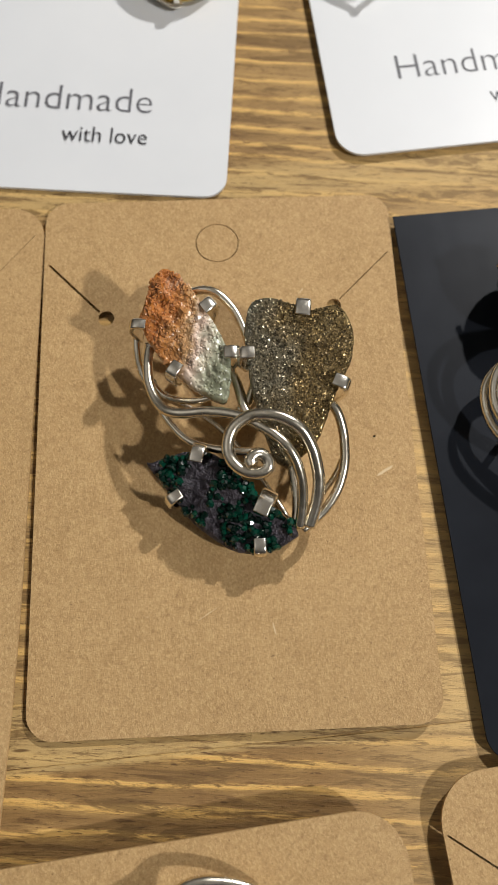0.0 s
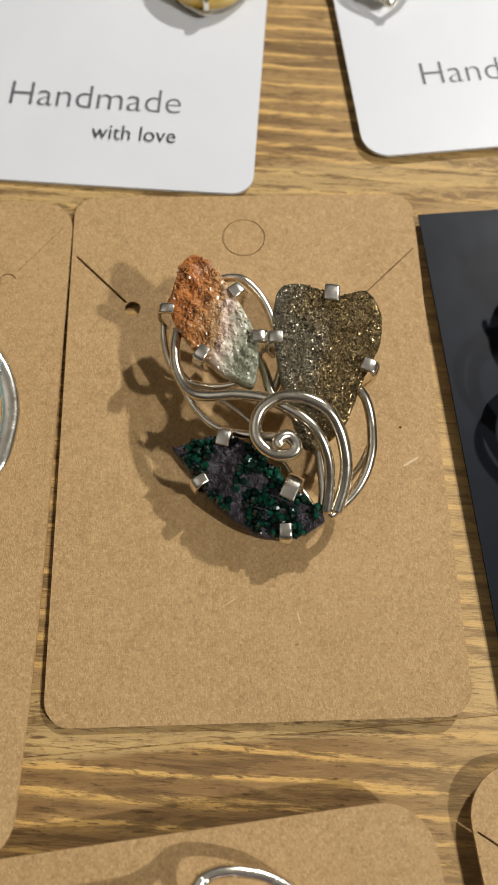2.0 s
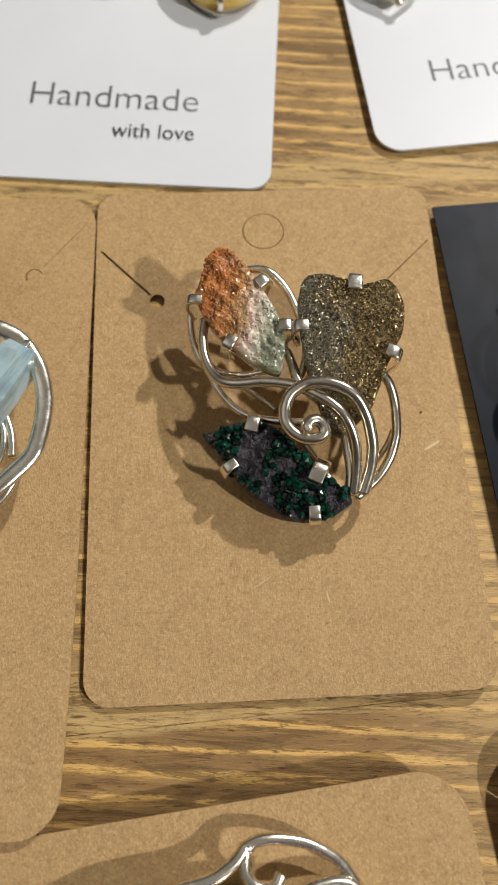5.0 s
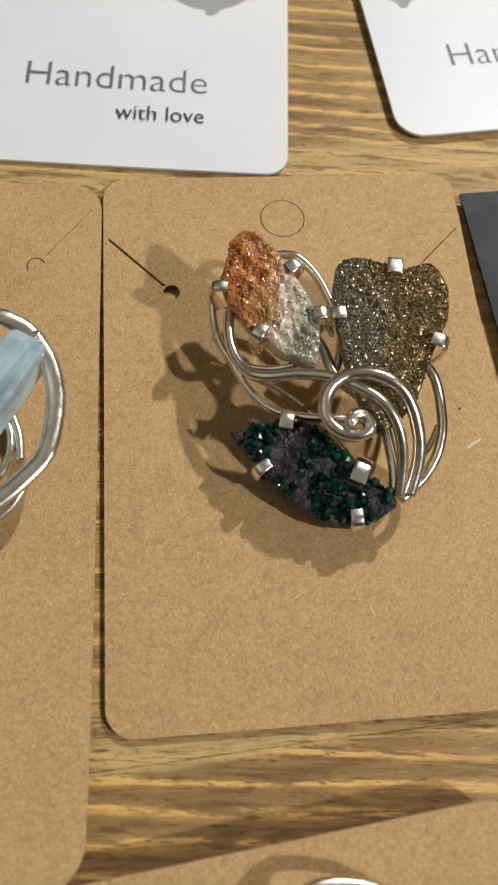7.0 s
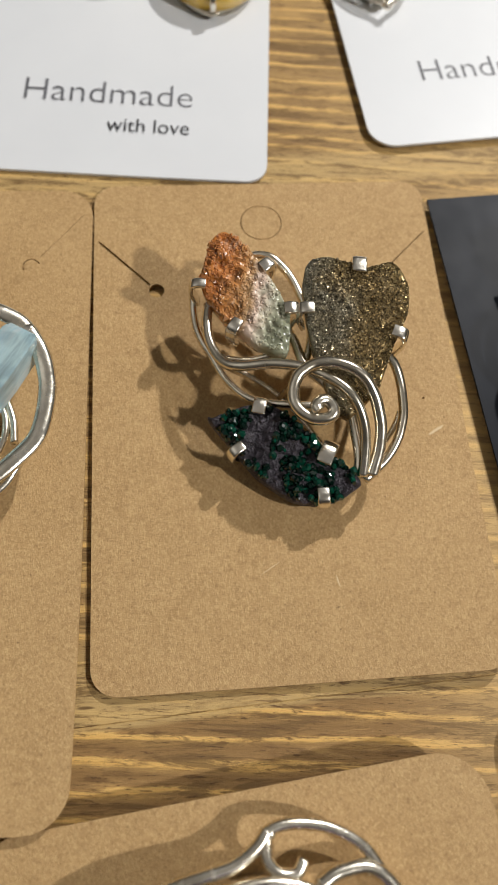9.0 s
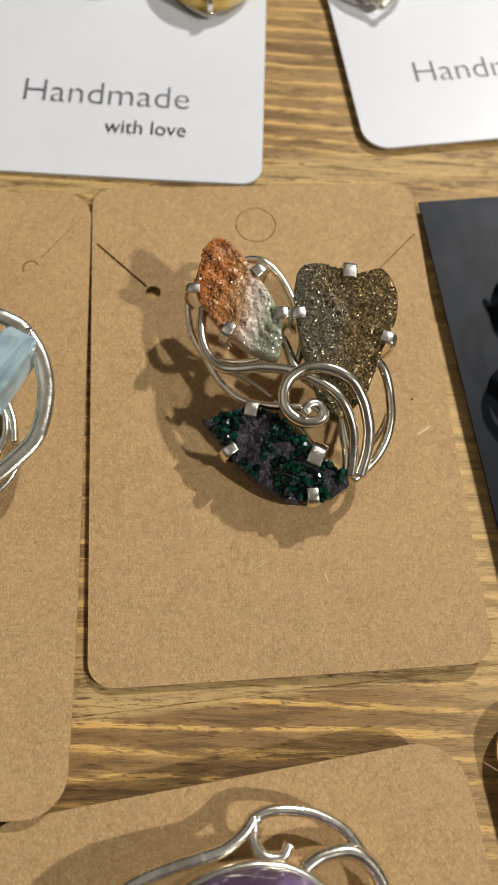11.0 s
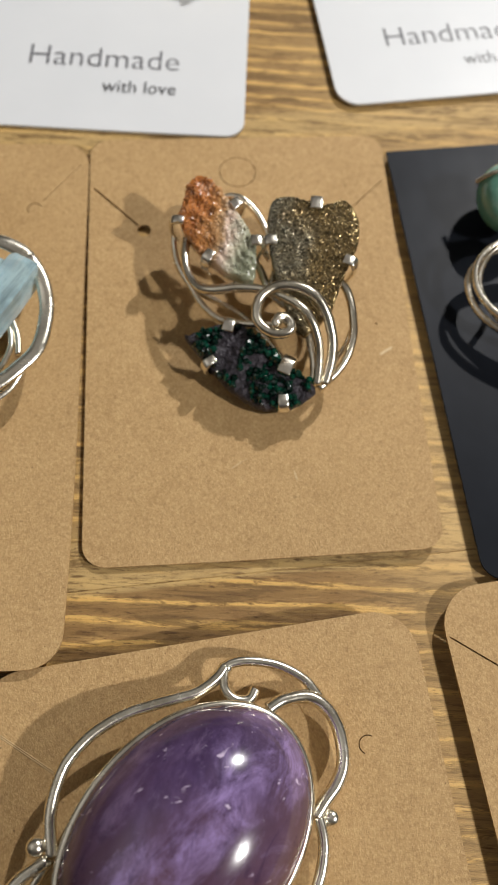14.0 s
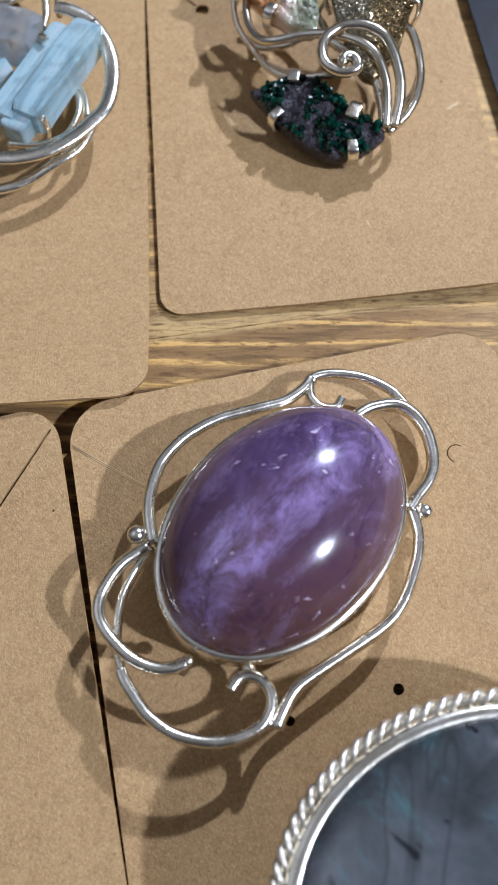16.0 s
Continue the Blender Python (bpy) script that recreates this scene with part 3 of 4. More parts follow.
# ---- cards ----
main_card = card("kraft_card", 0, 0.1, 0.5, 0, 60, 89, 4, KRAFT,
                 [circle(-19.5, 22.1, 1.35, 14), circle(19.0, 23.2, 1.25, 14), cut(-29.4, 32.6, -20.6, 23.3, 0.42), cut(29.2, 33.2, 20.0, 24.3, 0.17),
                  circle(-0.4, 35.8, 3.74, 40), circle(23.8, -0.3, 0.22, 8)],
                 "brown kraft card with punched holes under the three-stone brooch", curl=lambda x, y: 0.0015 * max(0, x + 5) * max(0, -y - 12), flare=0.85)
SCUFF = plain_material("scuffed_kraft", (0.70, 0.54, 0.32), 0.8, 400)
for x, y, w, h, a in ((25.2, -5.9, 3.0, 0.45, 28), (24.2, -6.6, 1.2, 0.2, 22), (-3.5, -27.0, 4.5, 0.12, 32), (6.0, -30.0, 0.2, 2.2, 12), (13.6, 26.2, 1.4, 0.14, 50)):
    bm = bmesh.new()
    vs = [bm.verts.new((w / 2 * math.cos(2 * math.pi * k / 10) * (1 + 0.2 * (k % 3 - 1)), h / 2 * math.sin(2 * math.pi * k / 10), 0.02 * (k % 2))) for k in range(10)]
    bm.faces.new(vs)
    scuff = part("scuff", bm, SCUFF, main_card, "pale scuffed paper fibre", smooth=False)
    lift = 0.515 + 0.0015 * max(0, x + 5) * max(0, -y - 12)
    scuff.matrix_basis = pose(x / 1000, (y - 0.1) / 1000, lift / 1000, 0, 0, a)
tab = card_sheet(circle(-0.4, 35.8, 3.57, 40), [], 0.5, lambda x, y: 0.02, 3)
part("hang_tab", tab, KRAFT, main_card, "round unpunched hanging tab", smooth=False)
left_card = card("kraft_card", -66.6, -7.7, 0.1, -1.6, 70, 104.6, 5.5, KRAFT,
                 [arc_cut(24.8, 36.2, 1.4, 20, 215, 0.2), cut(33.6, 47.2, 26.2, 38.0, 0.10)],
                 "brown kraft card under the aquamarine pendant", thick=0.6, curl=lambda x, y: 0.4 + 0.0031 * max(0, -y - 10) ** 2)
purple_card = card("kraft_card", -7.6, -102.5, 3.3, 6.0, 68, 90, 7, KRAFT,
                   [arc_cut(23.2, 25.8, 1.35, 50, 240, 0.16), circle(6.4, -5.5, 0.8, 14), circle(-9.2, -6.7, 0.7, 14)],
                   "brown kraft card propped under the purple pendant", thick=0.6, tip=2.3, roll=-1.0)
low_card = card("kraft_card", -72.2, -112.2, 2.5, 7.5, 62, 96, 6, KRAFT, [cut(30.0, 44.0, 20.0, 33.0, 0.42), arc_cut(19.2, 32.2, 1.2, -70, 110, 0.22), circle(28.6, 31.0, 0.22, 8)],
                "brown kraft card with a diagonal slit", thick=0.6, roll=-4.1)
bm = bmesh.new()
for k in range(2):
    sweep(bm, [Vector((-33.6, 38.3 + 0.34 * k, 0.6)), Vector((-28.0, 33.5 + 0.34 * k, 0.6)), Vector((-22.2, 28.5 + 0.34 * k, 0.6))], 0.22, 0.10)
part("crease", bm, plain_material("creased_kraft", (0.52, 0.36, 0.18), 0.8, 400), purple_card, "raised pale crease of an uncut slit")
right_card = card("kraft_card", 62.6, -93.1, 2.2, 6.0, 62, 90, 7, KRAFT, [cut(-30.6, 37.5, -20.0, 28.5, 0.28), circle(-19.4, 28.0, 1.2, 14)],
                  "brown kraft card lifted above the table top", thick=0.6)
white_card = card("white_card", -24.0, 92.4, 0.3, -5.4, 59.5, 90, 4, PAPER, [], "white glossy card printed Handmade with love", thick=0.5, curl=lambda x, y: 0.0003 * max(0, x + 5) ** 2)
white_card_2 = card("white_card", 47.9, 99.7, 1.0, 5.0, 59.5, 90, 5, PAPER, [], "white glossy card printed Handmade under a silver pendant", thick=0.5)
black_card = card("black_card", 63.2, -3.6, 1.5, 3.5, 60, 90, 4, BLACK, [], "black satin card under a wire ring", thick=0.45, sharp=(1,))
for holder in (white_card, white_card_2):
    lettering("Handmade", -16.7 if holder is white_card else -16.0, -28.1 if holder is white_card else -29.6, 31.9, 5.2, GREY_INK, holder, 0.56 if holder is white_card_2 else 0.68, bold=-0.012)
    lettering("with love", -0.5 if holder is white_card else 0.2, -34.9 if holder is white_card else -36.5, 15.4, 3.2, BLACK_INK, holder, 0.56 if holder is white_card_2 else 0.8, bold=-0.008)

# ---- brooch with three stones ----
brooch = thing("brooch", 0, 0, 0, "silver wire brooch set with three rough crystal stones", "brooch")
OUT_ORANGE = [(-8.4, 23), (-6.5, 21.5), (-4.4, 19.2), (-2.6, 16.2), (-1.1, 13.7), (0.4, 10.3), (0.9, 7.9), (0.6, 4.8), (-0.1, 2.8), (-2.2, 3.5), (-4.9, 5.3), (-7.3, 7.5), (-9.7, 10.2), (-11.6, 13.2), (-12.3, 16.5), (-11.1, 19.6), (-10.2, 21.9)]
OUT_PYRITE = [(4.8, 16.7), (7.3, 16.9), (10.4, 15.6), (12.6, 14.6), (14.4, 14.7), (16.6, 14.9), (18.1, 13.4), (18.9, 10.6), (18.5, 7.1), (16.6, 3.5), (14.9, -0.2), (13.2, -3.8), (10.4, -6.2), (8.7, -7.2), (7, -6), (5.9, -3.2), (4.8, 0.7), (3.9, 4.7), (3.4, 8.6), (3.2, 12.5), (3.8, 15.5)]
OUT_GREEN = [(-12.2, -5.3), (-11.4, -5.2), (-8.4, -4.4), (-5.6, -4.1), (-2.4, -4.6), (0.3, -6.7), (2.5, -9.1), (4.8, -11.5), (7.5, -13.9), (9.8, -16.6), (8.1, -18), (5.4, -18.9), (2.3, -18.9), (-0.1, -18.2), (-3.2, -16.1), (-5.5, -14.1), (-7.8, -11.2), (-9.5, -8.9)]
bm, level = slab(OUT_ORANGE, (0.175, 0.243, 11.746), 3.2, 1.0, 1.0, 0.55, 24)
stone = part("orange_stone", bm, ORANGE, brooch, "orange to pale green druzy slice")
crystal_part("crystal_crust", crystals(OUT_ORANGE, level, 330, 0.34, 0.72, 3, keep=lambda p: 0.956 * p.x - 0.295 * p.y < -8.5 + 2.5 * noise.noise(p * 0.4), sink=0.6), ORANGE_GRAIN, stone)
crystal_part("fine_crystal_crust", crystals(OUT_ORANGE, level, 700, 0.18, 0.36, 4, sink=0.5), ORANGE_GRAIN, stone)
bm, level = slab(OUT_PYRITE, (0.169, 0.275, 11.226), 2.6, 0.6, 0.45, 0.5)
stone = part("druzy_stone", bm, PYRITE, brooch, "glittering brass and grey druzy slice")
crystal_part("crystal_crust", crystals(OUT_PYRITE, level, 9500, 0.08, 0.18, 5), PYRITE, stone)
crystal_part("coarse_crystal_crust", crystals(OUT_PYRITE, level, 1300, 0.15, 0.27, 7), PYRITE, stone)
bm, level = slab(OUT_GREEN, (0.187, 0.358, 11.926), 2.6, 0.5, 0.7, 0.45)
stone = part("green_stone", bm, ROCK, brooch, "grey-violet rock slice")
rng = random.Random(12)
gems = []
for k in range(6):
    bm = bmesh.new()
    shape = [(math.cos(2 * math.pi * j / 6) * rng.uniform(0.8, 1.15), math.sin(2 * math.pi * j / 6) * rng.uniform(0.8, 1.15)) for j in range(6)]
    rows = [[bm.verts.new((a * f, b * f, h)) for a, b in shape] for f, h in ((0.8, -0.8), (1.0, 0.45), (0.45, rng.uniform(0.85, 1.15)))]
    for p, q in zip(rows, rows[1:]):
        for j in range(6):
            bm.faces.new((p[j], p[(j + 1) % 6], q[(j + 1) % 6], q[j]))
    bm.faces.new(rows[2])
    me = bpy.data.meshes.new("crystal")
    bmesh.ops.scale(bm, vec=(0.001,) * 3, verts=bm.verts)
    bm.to_mesh(me)
    bm.free()
    me.materials.append(EMERALD)
    gems.append(me)
poly = [(p.x, p.y) for p in spline([(x, y, 0) for x, y in OUT_GREEN], 4, True)]
count = 0
while count < 230:
    p = Vector((rng.uniform(-11, 9.5), rng.uniform(-19, -4), 0))
    if not inside(p, poly) or noise.noise(p * 0.30 + Vector((2.2, 5.1, 0))) < -0.34 + 0.15 * rng.random() or math.hypot((p.x + 4.8 - 0.3 * (p.y + 8.6)) / 2.6, (p.y + 8.6) / 3.2) < 1:
        continue
    count += 1
    r = rng.uniform(0.34, 0.74)
    ob = new("crystal", gems[count % 6])
    ob.parent = stone
    ob.matrix_basis = Matrix.LocRotScale(Vector((p.x, p.y, level(p, 0.7) + 0.05)) * 0.001, Euler((rng.uniform(-0.7, 0.7), rng.uniform(-0.7, 0.7), rng.uniform(0, 6))), (r, r, r * rng.uniform(0.9, 1.4)))
for name, points, width in (
    ("front_wire", [(-11.3, 12.8, 11), (-11.7, 9.6, 11), (-11.4, 6.1, 11), (-10, 2.8, 11.5), (-7.4, 1, 12.5), (-2.7, 0.7, 13.5), (1.2, -0.2, 14.2), (4.9, -2.3, 15), (8.2, -5.1, 15), (10, -8.2, 13.5), (10.6, -11.9, 11), (10.1, -16, 8.5)], 1.6),
    ("spiral_wire", [(3.4, -8.2, 15.5), (3.1, -7.5, 15.5), (3.7, -6.7, 15.5), (4.7, -6.6, 15.3), (5.6, -7.4, 15), (5.6, -8.5, 14.8), (4.4, -9.1, 14.6), (2.5, -8.9, 14.5), (0.9, -7.8, 14.6), (0, -6, 14.9), (0.2, -3.9, 15.3), (1.4, -2.1, 15.8), (4, -0.9, 16.2), (7.1, -1.3, 16.5), (10.1, -2.8, 16), (12, -5.4, 14.5), (12.9, -8.8, 12.5), (12.8, -12.2, 10.5), (11.5, -16, 8.5)], 1.85),
    ("right_wire", [(14.9, 2, 13), (16.4, 0.3, 12.5), (17.3, -3, 11), (17.2, -7.2, 10), (15.9, -11, 9), (13.6, -13.9, 8), (10.6, -16.3, 7.5)], 1.5),
    ("left_wire", [(-13.4, 16.3, 9), (-13.6, 13, 8), (-12.9, 9.8, 7), (-10.9, 5.8, 6.5), (-8.9, 1.7, 6.5), (-6, -1.6, 7), (-2.8, -3.2, 8), (1.2, -4.2, 9), (4.4, -4.4, 9)], 1.3),
    ("top_wire", [(-6.8, 20.6, 9.5), (-4.2, 21.4, 11.3), (-1.3, 20.9, 12), (1.2, 18.8, 11.5), (2.9, 15.7, 11), (4.2, 11.3, 10.5), (4.5, 7, 10), (3.4, 3.3, 10), (1.8, 1.8, 10)], 1.4),
    ("middle_wire", [(0.8, 8.9, 10), (2, 5.7, 10), (3, 1.5, 10.5), (6, -1.6, 10.5), (8.7, -4.9, 10), (9.7, -8.4, 9), (10, -13, 8), (9.6, -15.7, 7.5)], 1.6),
    ("strut_wire", [(17.1, -6, 9), (15.5, -8.9, 7.5), (12.2, -12.5, 6), (9.6, -15.3, 6)], 1.0),
    ("lower_wire", [(-0.9, 4.7, 9.5), (-5.1, 4.4, 8), (-9.2, 5.8, 6.5), (-11.4, 8.4, 6)], 1.1),
):
    wire(name, points, width, brooch)
for x, y, z, ox, oy, w, drop in (
    (-12.4, 14.8, 13.6, -1, 0.1, 1.6, 5), (-2.4, 16.6, 15.4, 0.8, 0.6, 2.0, 5), (0.8, 9.4, 14.5, 1, 0, 2.0, 4.5), (-7.3, 8.1, 12.6, -0.6, -0.8, 1.9, 5),
    (11.8, 14.6, 17.3, 0.15, 1, 2.3, 6), (3.7, 8.9, 15.2, -1, 0.0, 2.0, 5), (16.4, 3.6, 16.2, 0.9, -0.4, 2.0, 6),
    (-4.6, -5.0, 9.8, 0.3, 1, 2.1, 4), (-7.9, -10.4, 7.6, -0.8, -0.5, 1.7, 4), (4.9, -12.8, 8.9, 0.45, 0.85, 2.45, 4), (4.2, -18.0, 6.9, 0.0, -1, 1.9, 4),
):
    prong(x, y, z, ox, oy, w, drop, brooch, 2.6 if w > 2.4 else 1.9 if w > 2.05 else 1.5)
wire("pin_bar", [(-11, 9, 1.2), (0, 1, 1.0), (9, -13, 1.2)], 1.0, brooch)
wire("pin_post", [(-11, 9, 1.2), (-11.2, 8.6, 3.5), (-11.3, 8.4, 6.2)], 1.2, brooch)
wire("pin_post", [(9, -13, 1.2), (9.6, -14.2, 4), (9.9, -15.4, 7)], 1.2, brooch)
wire("pin_post", [(0, 1, 1.0), (1.4, 1.2, 5), (1.8, 1.8, 9.8)], 1.2, brooch)

# ---- purple pendant ----
pendant = thing("purple_pendant", 0, 0, 0, "silver wire pendant with a large oval purple cabochon", "pendant")
TILTED = pose(-0.01447, -0.08493, 0.0122, 0, 5.7, 0) @ pose(0, 0, 0, 0, 0, 43)
for ob in (
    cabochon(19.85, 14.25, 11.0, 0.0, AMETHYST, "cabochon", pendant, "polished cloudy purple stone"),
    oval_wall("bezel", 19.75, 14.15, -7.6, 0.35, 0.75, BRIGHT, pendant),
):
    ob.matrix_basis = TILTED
for name, points, width, height in (
    ("upper_wire", [(-32.6, -85.8, 12.8), (-32.9, -80.8, 12.8), (-31.4, -75.1, 12.6), (-27.9, -71.1, 12.3), (-22.9, -68.3, 11.8), (-17, -66.8, 11.2), (-12.8, -65.9, 10.8), (-9.7, -64.1, 10.5), (-8.2, -62.3, 10.3)], 1.8, 1.9),
    ("top_hook_wire", [(-3.9, -65.8, 9.9), (-4.9, -67.2, 10), (-7, -67.1, 10.2), (-8.4, -65.5, 10.3), (-8.4, -63.4, 10.3), (-7.7, -62.1, 10.3), (-4.7, -61.7, 10), (-0.5, -62.5, 9.5), (3.5, -64.7, 9.1), (6, -68.1, 8.9)], 1.55, 1.6),
    ("side_band", [(-2.2, -68.8, 9.7), (0.5, -67.5, 9.4), (4.8, -67.6, 9), (7.7, -70.9, 8.7), (8.4, -75.8, 8.7), (7.2, -79.2, 8.8), (4.8, -82, 9), (3.5, -83.6, 9.2)], 2.1, 2.6),
    ("lower_wire", [(4, -83.6, 9.1), (4.4, -87.4, 9.1), (3, -92.1, 9.2), (-0.6, -98, 9.6), (-5.8, -101.3, 10.1), (-11.4, -104.2, 10.6), (-15.4, -106.7, 11), (-18.1, -111, 11.3)], 1.75, 2.3),
    ("bottom_hook_wire", [(-23.6, -105.8, 11.9), (-22.2, -104.4, 11.7), (-20, -104.5, 11.5), (-18.5, -106.4, 11.3), (-18.7, -109, 11.4), (-21, -111.1, 11.6), (-25.3, -112, 12), (-30.2, -111, 12.5), (-34, -108.3, 12.9), (-36.7, -104.2, 13.2), (-37.5, -102.1, 13.3)], 1.7, 1.7),
    ("loop_band", [(-29, -102, 12.4), (-32.6, -102.5, 12.8), (-36.5, -100.4, 13.2), (-39.7, -96.2, 13.5), (-39.8, -92.8, 13.5), (-37.3, -88.8, 13.2), (-33.2, -86.2, 12.8)], 1.8, 1.9),
    ("inner_band", [(-37.5, -102.2, 12.2), (-38, -98, 12.3), (-36.8, -92.1, 12.2), (-32.9, -86.2, 11.8)], 1.3, 2.2),
):
    wire(name, points, width, pendant, height, material=BRIGHT)
for (x, y, z), r in zip([(-34.7, -84.5, 13), (5.8, -83.8, 8.9), (-19.1, -110.1, 11.4), (-8, -62.5, 10.3)], (1.35, 1.2, 1.0, 0.95)):
    bead("silver_ball", x, y, z, r, pendant)
for x, y, z, r in ((-31.6, -86.0, 11.6, 0.9), (3.0, -82.6, 8.4, 0.9), (4.6, -84.8, 8.6, 0.8), (-21.0, -103.3, 10.2, 1.0), (-28.9, -101.6, 10.9, 0.9), (-2.0, -69.0, 8.6, 0.9), (-6.2, -67.4, 8.9, 0.9), (-17.6, -109.6, 11.0, 0.7)):
    bead("solder_joint", x, y, z, r, pendant)

# ---- labradorite pendant with a twisted rim ----
grey_pendant = thing("grey_pendant", 6.6, -131.9, 6.3, "large oval grey-blue labradorite pendant with a twisted silver rim", "pendant", turn=4.0, roll=3.0)
cabochon(25.6, 20.05, 5.3, 12.0, LABRADORITE, "cabochon", grey_pendant, "polished grey stone with blue flashes")
oval_wall("bezel", 25.5, 19.95, 7.5, 12.7, 1.5, BRIGHT, grey_pendant)
oval_wall("back_mount", 20.0, 15.0, -3.6, 8.0, 1.5, BRIGHT, grey_pendant)
bm = bmesh.new()
for strand in range(2):
    line = []
    for k in range(1201):
        a = 2 * math.pi * k / 1200
        t = 43 * a + math.pi * strand
        n = Vector((math.cos(a) / 25.6, math.sin(a) / 20.05, 0)).normalized()
        line.append(Vector((27.85 * math.cos(a), 22.3 * math.sin(a), 11.9)) + n * (0.44 * math.cos(t)) + Vector((0, 0, 0.44 * math.sin(t))))
    sweep(bm, line, 1.0, 0.95, seg=8)
part("twisted_rim", bm, SATIN, grey_pendant)

# ---- aquamarine pendant on the neighbouring card ----
aqua = thing("aquamarine_pendant", 0, 0, 0, "silver pendant with pale blue crystal, red cabochon and clear chips", "pendant")


def prism(name, start, end, wide, high, material, parent, sides=6, seed=1, label=""):
    """A rough columnar crystal from start to end."""
    rng = random.Random(seed)
    a, b = Vector(start), Vector(end)
    along = (b - a).normalized()
    across = along.cross(Vector((0, 0, 1))).normalized()
    up = across.cross(along)
    bm = bmesh.new()
    shape = [(math.cos(2 * math.pi * (k + 0.5) / sides) * rng.uniform(0.9, 1.1), math.sin(2 * math.pi * (k + 0.5) / sides) * rng.uniform(0.85, 1.1)) for k in range(sides)]
    rings = []
    for f, s in ((0, 0.8), (0.05, 0.98), (0.35, 1.02), (0.6, 0.97), (0.93, 1.0), (1.0, 0.82)):
        p = a.lerp(b, f)
        rings.append([bm.verts.new(p + across * (u * wide / 2 * s * rng.uniform(0.97, 1.03)) + up * (v * high / 2 * s)) for u, v in shape])
    for r, q in zip(rings, rings[1:]):
        for k in range(sides):
            bm.faces.new((r[k], r[(k + 1) % sides], q[(k + 1) % sides], q[k]))
    bm.faces.new(rings[0][::-1])
    bm.faces.new(rings[-1])
    bmesh.ops.bevel(bm, geom=bm.edges[:], offset=0.18, segments=1, affect="EDGES")
    return part(name, bm, material, parent, label, smooth=False)


prism("blue_crystal", (-39.3, 8.6, 10.8), (-50.8, -10.5, 10.8), 8.2, 7.5, AQUA, aqua, 4, 3, "pale blue glassy crystal")
prism("blue_crystal", (-43.4, 8.9, 10.3), (-54.9, -9.6, 10.3), 7.0, 6.6, AQUA, aqua, 4, 6, "pale blue glassy crystal")
prism("blue_crystal", (-49.2, -5.5, 10.0), (-53.4, -12.2, 10.0), 7.0, 6.0, AQUA, aqua, 4, 4, "short pale blue crystal")
wire("outer_band", [(-45.3, 11.9, 13.5), (-42.7, 11.4, 13), (-39.5, 9.6, 12), (-37, 5.3, 11), (-36.1, -0.3, 10), (-37.2, -7.2, 10), (-40.3, -11.3, 10), (-45.2, -15, 10), (-50.1, -16.8, 10), (-56, -16.8, 10), (-62, -15.1, 10)], 2.7, aqua, 1.3, material=BRIGHT)
wire("lower_wire", [(-39.9, -10.6, 9), (-42.6, -14.6, 8.3), (-46.5, -17.1, 8), (-50.7, -19, 7), (-54.6, -20.5, 7), (-59.5, -20.9, 7)], 2.0, aqua, 1.3, material=BRIGHT)
wire("inner_wire", [(-43.9, -1.2, 8), (-42.5, -3.6, 8), (-42.6, -7.3, 8), (-44.8, -11.5, 8), (-49.7, -13.1, 8), (-54.8, -12.3, 8)], 1.3, aqua)
wire("short_wire", [(-42.9, 0.2, 8), (-41.3, -4.3, 8), (-41, -8, 8)], 1.3, aqua)
wire("left_band", [(-62, -15, 10), (-68, -8, 9), (-70, 4, 9), (-66, 16, 10), (-62, 24, 11)], 1.6, aqua, 2.0)
cab = cabochon(11.5, 8.6, 5.0, 0, GARNET, "red_cabochon", aqua, "polished dark red stone")
cab.matrix_basis = pose(-0.0600, 0.0285, 0.0120, 0, 4, -12)
rim = oval_wall("red_stone_rim", 11.5, 8.6, -3.5, 0.4, 0.8, BRIGHT, aqua)
rim.matrix_basis = pose(-0.0600, 0.0285, 0.0120, 0, 4, -12)
wire("frame_wire", [(-49.7, 27, 12), (-47, 22, 11), (-45.7, 18, 10), (-45.3, 13.9, 10)], 1.2, aqua, 1.8)
wire("scroll_wire", [(-55.6, 20.6, 13), (-51.4, 21.8, 13), (-48.6, 20.4, 13), (-47.7, 17.6, 12), (-47.4, 13.7, 11), (-47.9, 9.7, 11)], 1.4, aqua)
wire("curl_wire", [(-55.4, 19, 13), (-52.8, 18.8, 13), (-51.6, 16.8, 13), (-53.1, 14.8, 13), (-55.2, 14.6, 13)], 1.3, aqua)
wire("curl_wire", [(-51.5, 20.5, 12.6), (-49.9, 19.6, 12.6), (-50.4, 18.0, 12.6), (-51.8, 18.6, 12.6), (-51.4, 19.8, 12.6)], 0.9, aqua)
prism("clear_chip", (-49.4, 6.4, 11.3), (-60.0, 11.6, 11.3), 11.5, 8.0, QUARTZ, aqua, 7, 8, "clear grey crystal chip")
prism("clear_chip", (-54.2, 2.6, 10.0), (-59.0, -0.8, 10.0), 5.0, 4.6, AQUA, aqua, 6, 9, "small pale blue crystal chip")
for x, y, z, ox, oy in ((-47.2, 4.6, 13.4, -0.8, 0.6), (-43.4, 1.2, 11.6, 0.8, -0.5), (-48.6, -10.6, 11.4, 0.8, -0.5), (-52.0, 6.0, 12.8, -0.6, 0.4), (-38.9, 8.8, 11.6, 0.6, 0.8)):
    prong(x, y, z, ox, oy, 1.2, 5.0, aqua, 1.2)
wire("back_post", [(-50, -2, 0.9), (-49.5, -1.5, 4), (-49, -1, 7.5)], 1.4, aqua)
wire("back_post", [(-60, 28, 0.9), (-60, 28, 5), (-60, 28, 9)], 1.6, aqua)

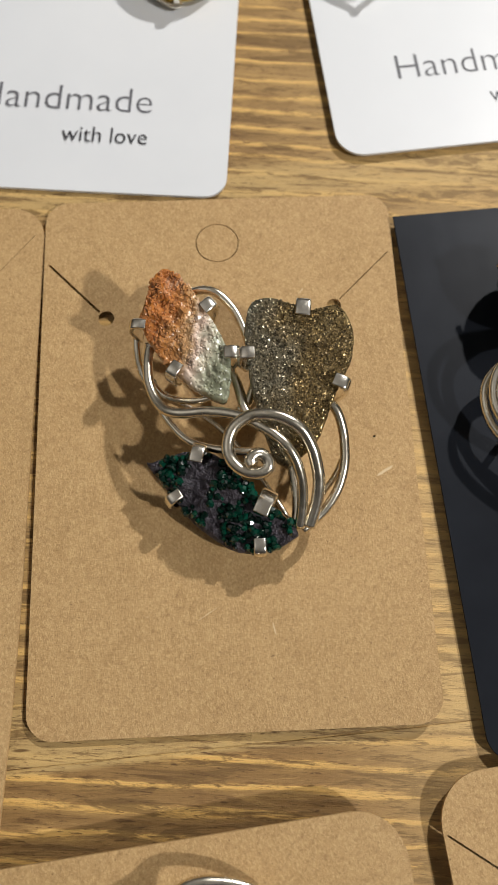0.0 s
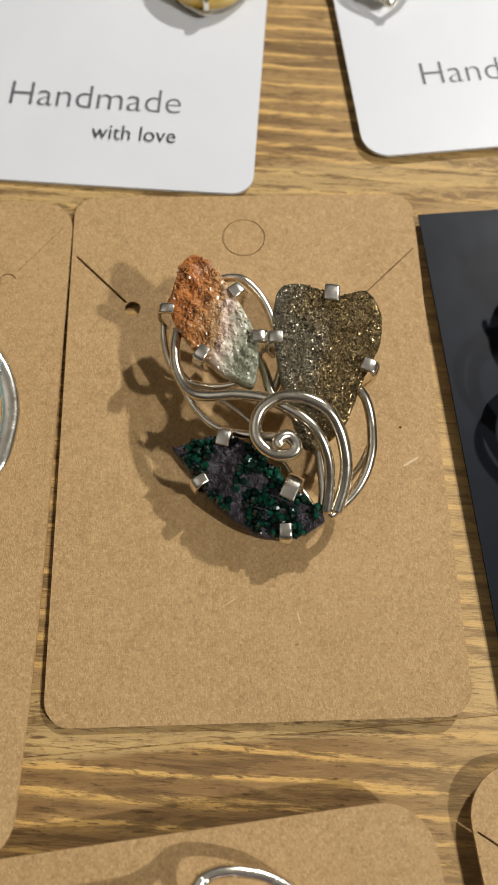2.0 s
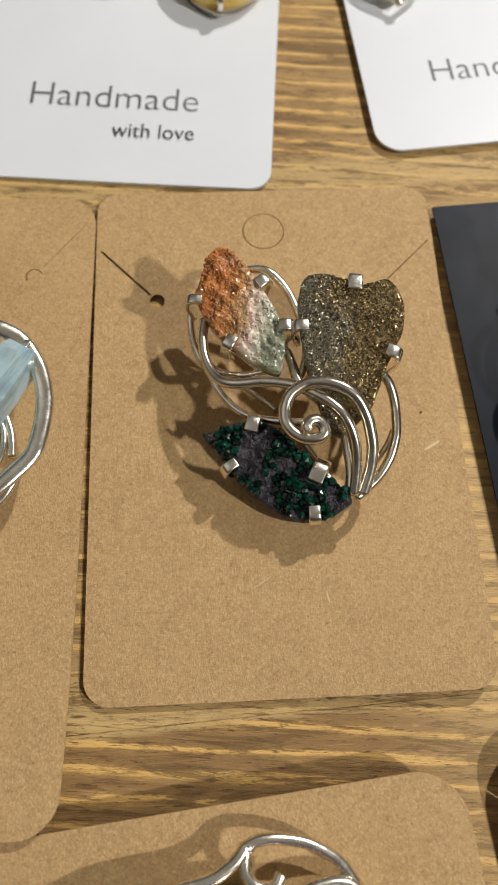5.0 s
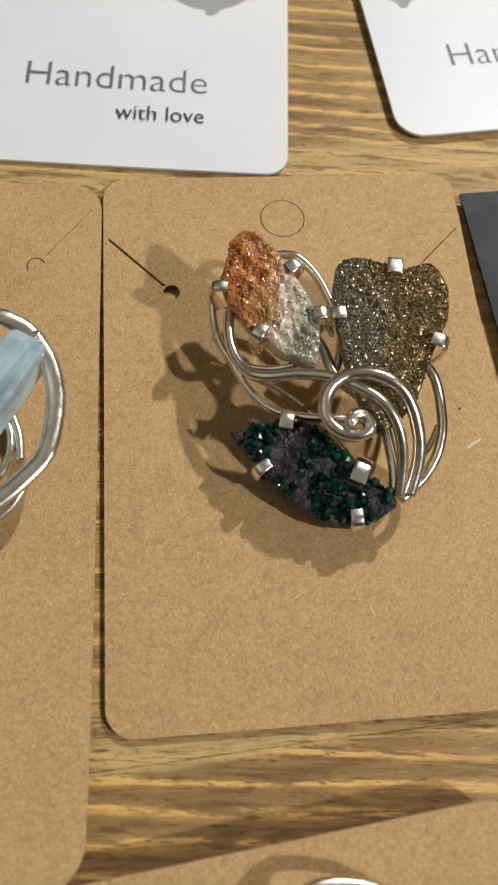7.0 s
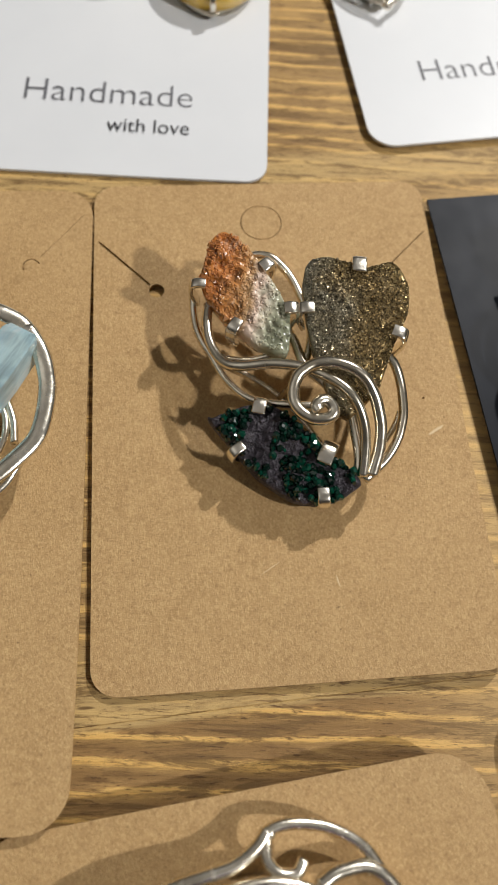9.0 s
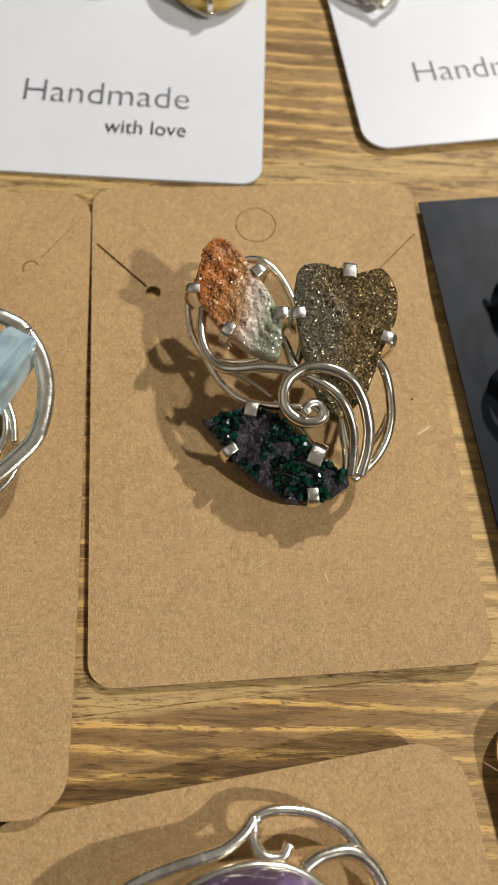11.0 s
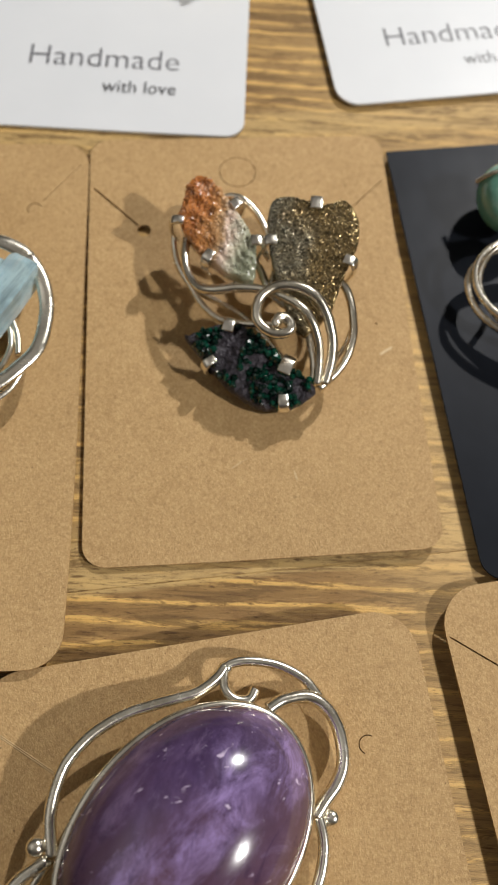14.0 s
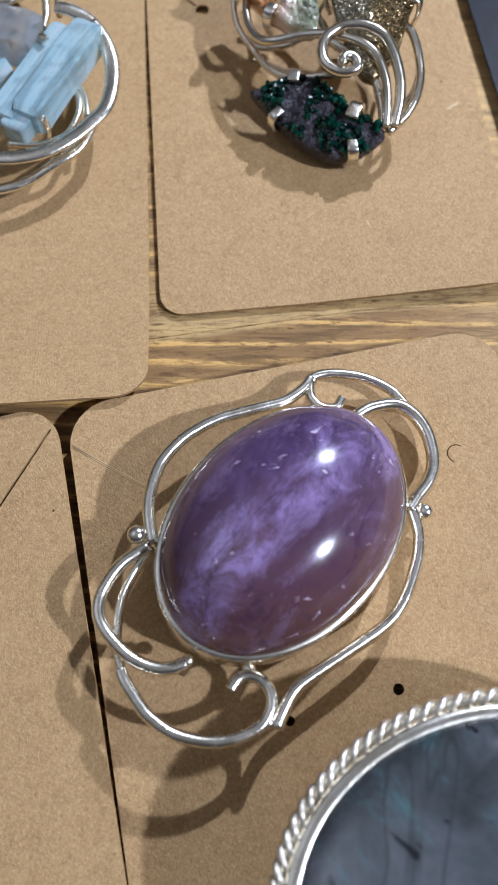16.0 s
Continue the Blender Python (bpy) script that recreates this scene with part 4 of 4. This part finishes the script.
# ---- amber and silver pendants on the white cards ----
amber = thing("amber_pendant", -5.8, 99.2, 0.9, "yellow amber pendant with an olive stone in silver claws", "pendant")
cabochon(10.4, 13.0, 5.5, 3.6, AMBER, "amber", amber, "cloudy yellow amber drop")
oval_wall("seat_rim", 8.6, 11.4, 0.1, 3.0, 0.7, SILVER, amber)
prong(-0.4, -12.2, 4.9, -0.05, -1, 1.1, 4.0, amber, 1.6)
prong(-7.4, 8.8, 5.4, -0.7, 0.7, 1.1, 4.2, amber, 1.4)
prong(7.4, 8.8, 5.4, 0.7, 0.7, 1.1, 4.2, amber, 1.4)
olive = cabochon(8.0, 10.0, 4.0, 0.0, OLIVE, "olive_stone", amber, "olive brown polished stone")
olive.matrix_basis = pose(-0.0212, 0.0054, 0.0034)
rim = oval_wall("olive_stone_rim", 8.0, 10.0, -3.3, 0.3, 0.6, SILVER, amber)
rim.matrix_basis = pose(-0.0212, 0.0054, 0.0034)
wire("claw_wire", [(-8.2, -6, 2.2), (-5.4, -10.4, 1.8), (-1.4, -13.4, 1.8), (0.6, -13.4, 1.9)], 0.8, amber)

dark_pendant = thing("dark_stone_pendant", 28.0, 99.8, 1.6, "silver wire pendant with a dark glossy stone", "pendant")
cab = cabochon(6.0, 9.5, 3.4, 3.4, LABRADORITE, "dark_stone", dark_pendant, "dark glossy oval stone")
oval_wall("bezel", 6.0, 9.5, 0.1, 3.8, 0.7, SILVER, dark_pendant)
wire("left_wire", [(-8, 6, 2.4), (-8.6, -2, 2.4), (-5.4, -9, 2.6), (0.8, -13.2, 2.6)], 1.0, dark_pendant)
wire("right_wire", [(7.6, 4, 3.2), (8.4, -3, 3.4), (5.6, -9.4, 3.0), (1.2, -13.4, 2.6)], 1.3, dark_pendant)
wire("cross_wire", [(-5.4, -6.5, 3.2), (-1.5, -9.8, 3.4), (1.4, -13.0, 3.0)], 0.9, dark_pendant)
bead("silver_ball", 1.2, -13.6, 2.6, 1.0, dark_pendant)

# ---- wire ring on the black card ----
ring = thing("green_stone_ring", 50.0, 6.0, 2.0, "silver wire ring with green beads on the black card", "ring")
bm = bmesh.new()
bmesh.ops.create_icosphere(bm, subdivisions=3, radius=1, matrix=Matrix.Translation((0.6, 15.6, 7.0)) @ Matrix.Diagonal((6.0, 7.5, 5.5, 1)))
part("green_bead", bm, TURQUOISE, ring, "pale green rounded bead")
wire("bead_claw", [(-5.6, 18.5, 8.4), (-3.0, 18.2, 11.4), (0.6, 17.6, 12.6)], 0.9, ring)
for lift, grow in ((8.6, 0.0), (7.0, -1.1), (5.4, 0.4)):
    wire("loop_wire", [(4, 5.5, lift + 1), (-3.0, 4.6, lift + 0.6), (-8.0 - grow, 1.0, lift), (-9.2 - grow, -4.0, lift - 0.6), (-7.0 - grow, -9.0, lift - 1), (-2.0, -13.5, lift - 1.2), (4, -16.0, lift - 1.2)], 1.3, ring, 1.5, material=BRIGHT)
wire("back_post", [(-6.6, -9, 0.4), (-6.8, -9, 2), (-7.0, -9, 4.4)], 1.2, ring)
wire("back_post", [(0.6, 15.6, 0.1), (0.6, 15.6, 1), (0.6, 15.6, 2.4)], 1.6, ring)
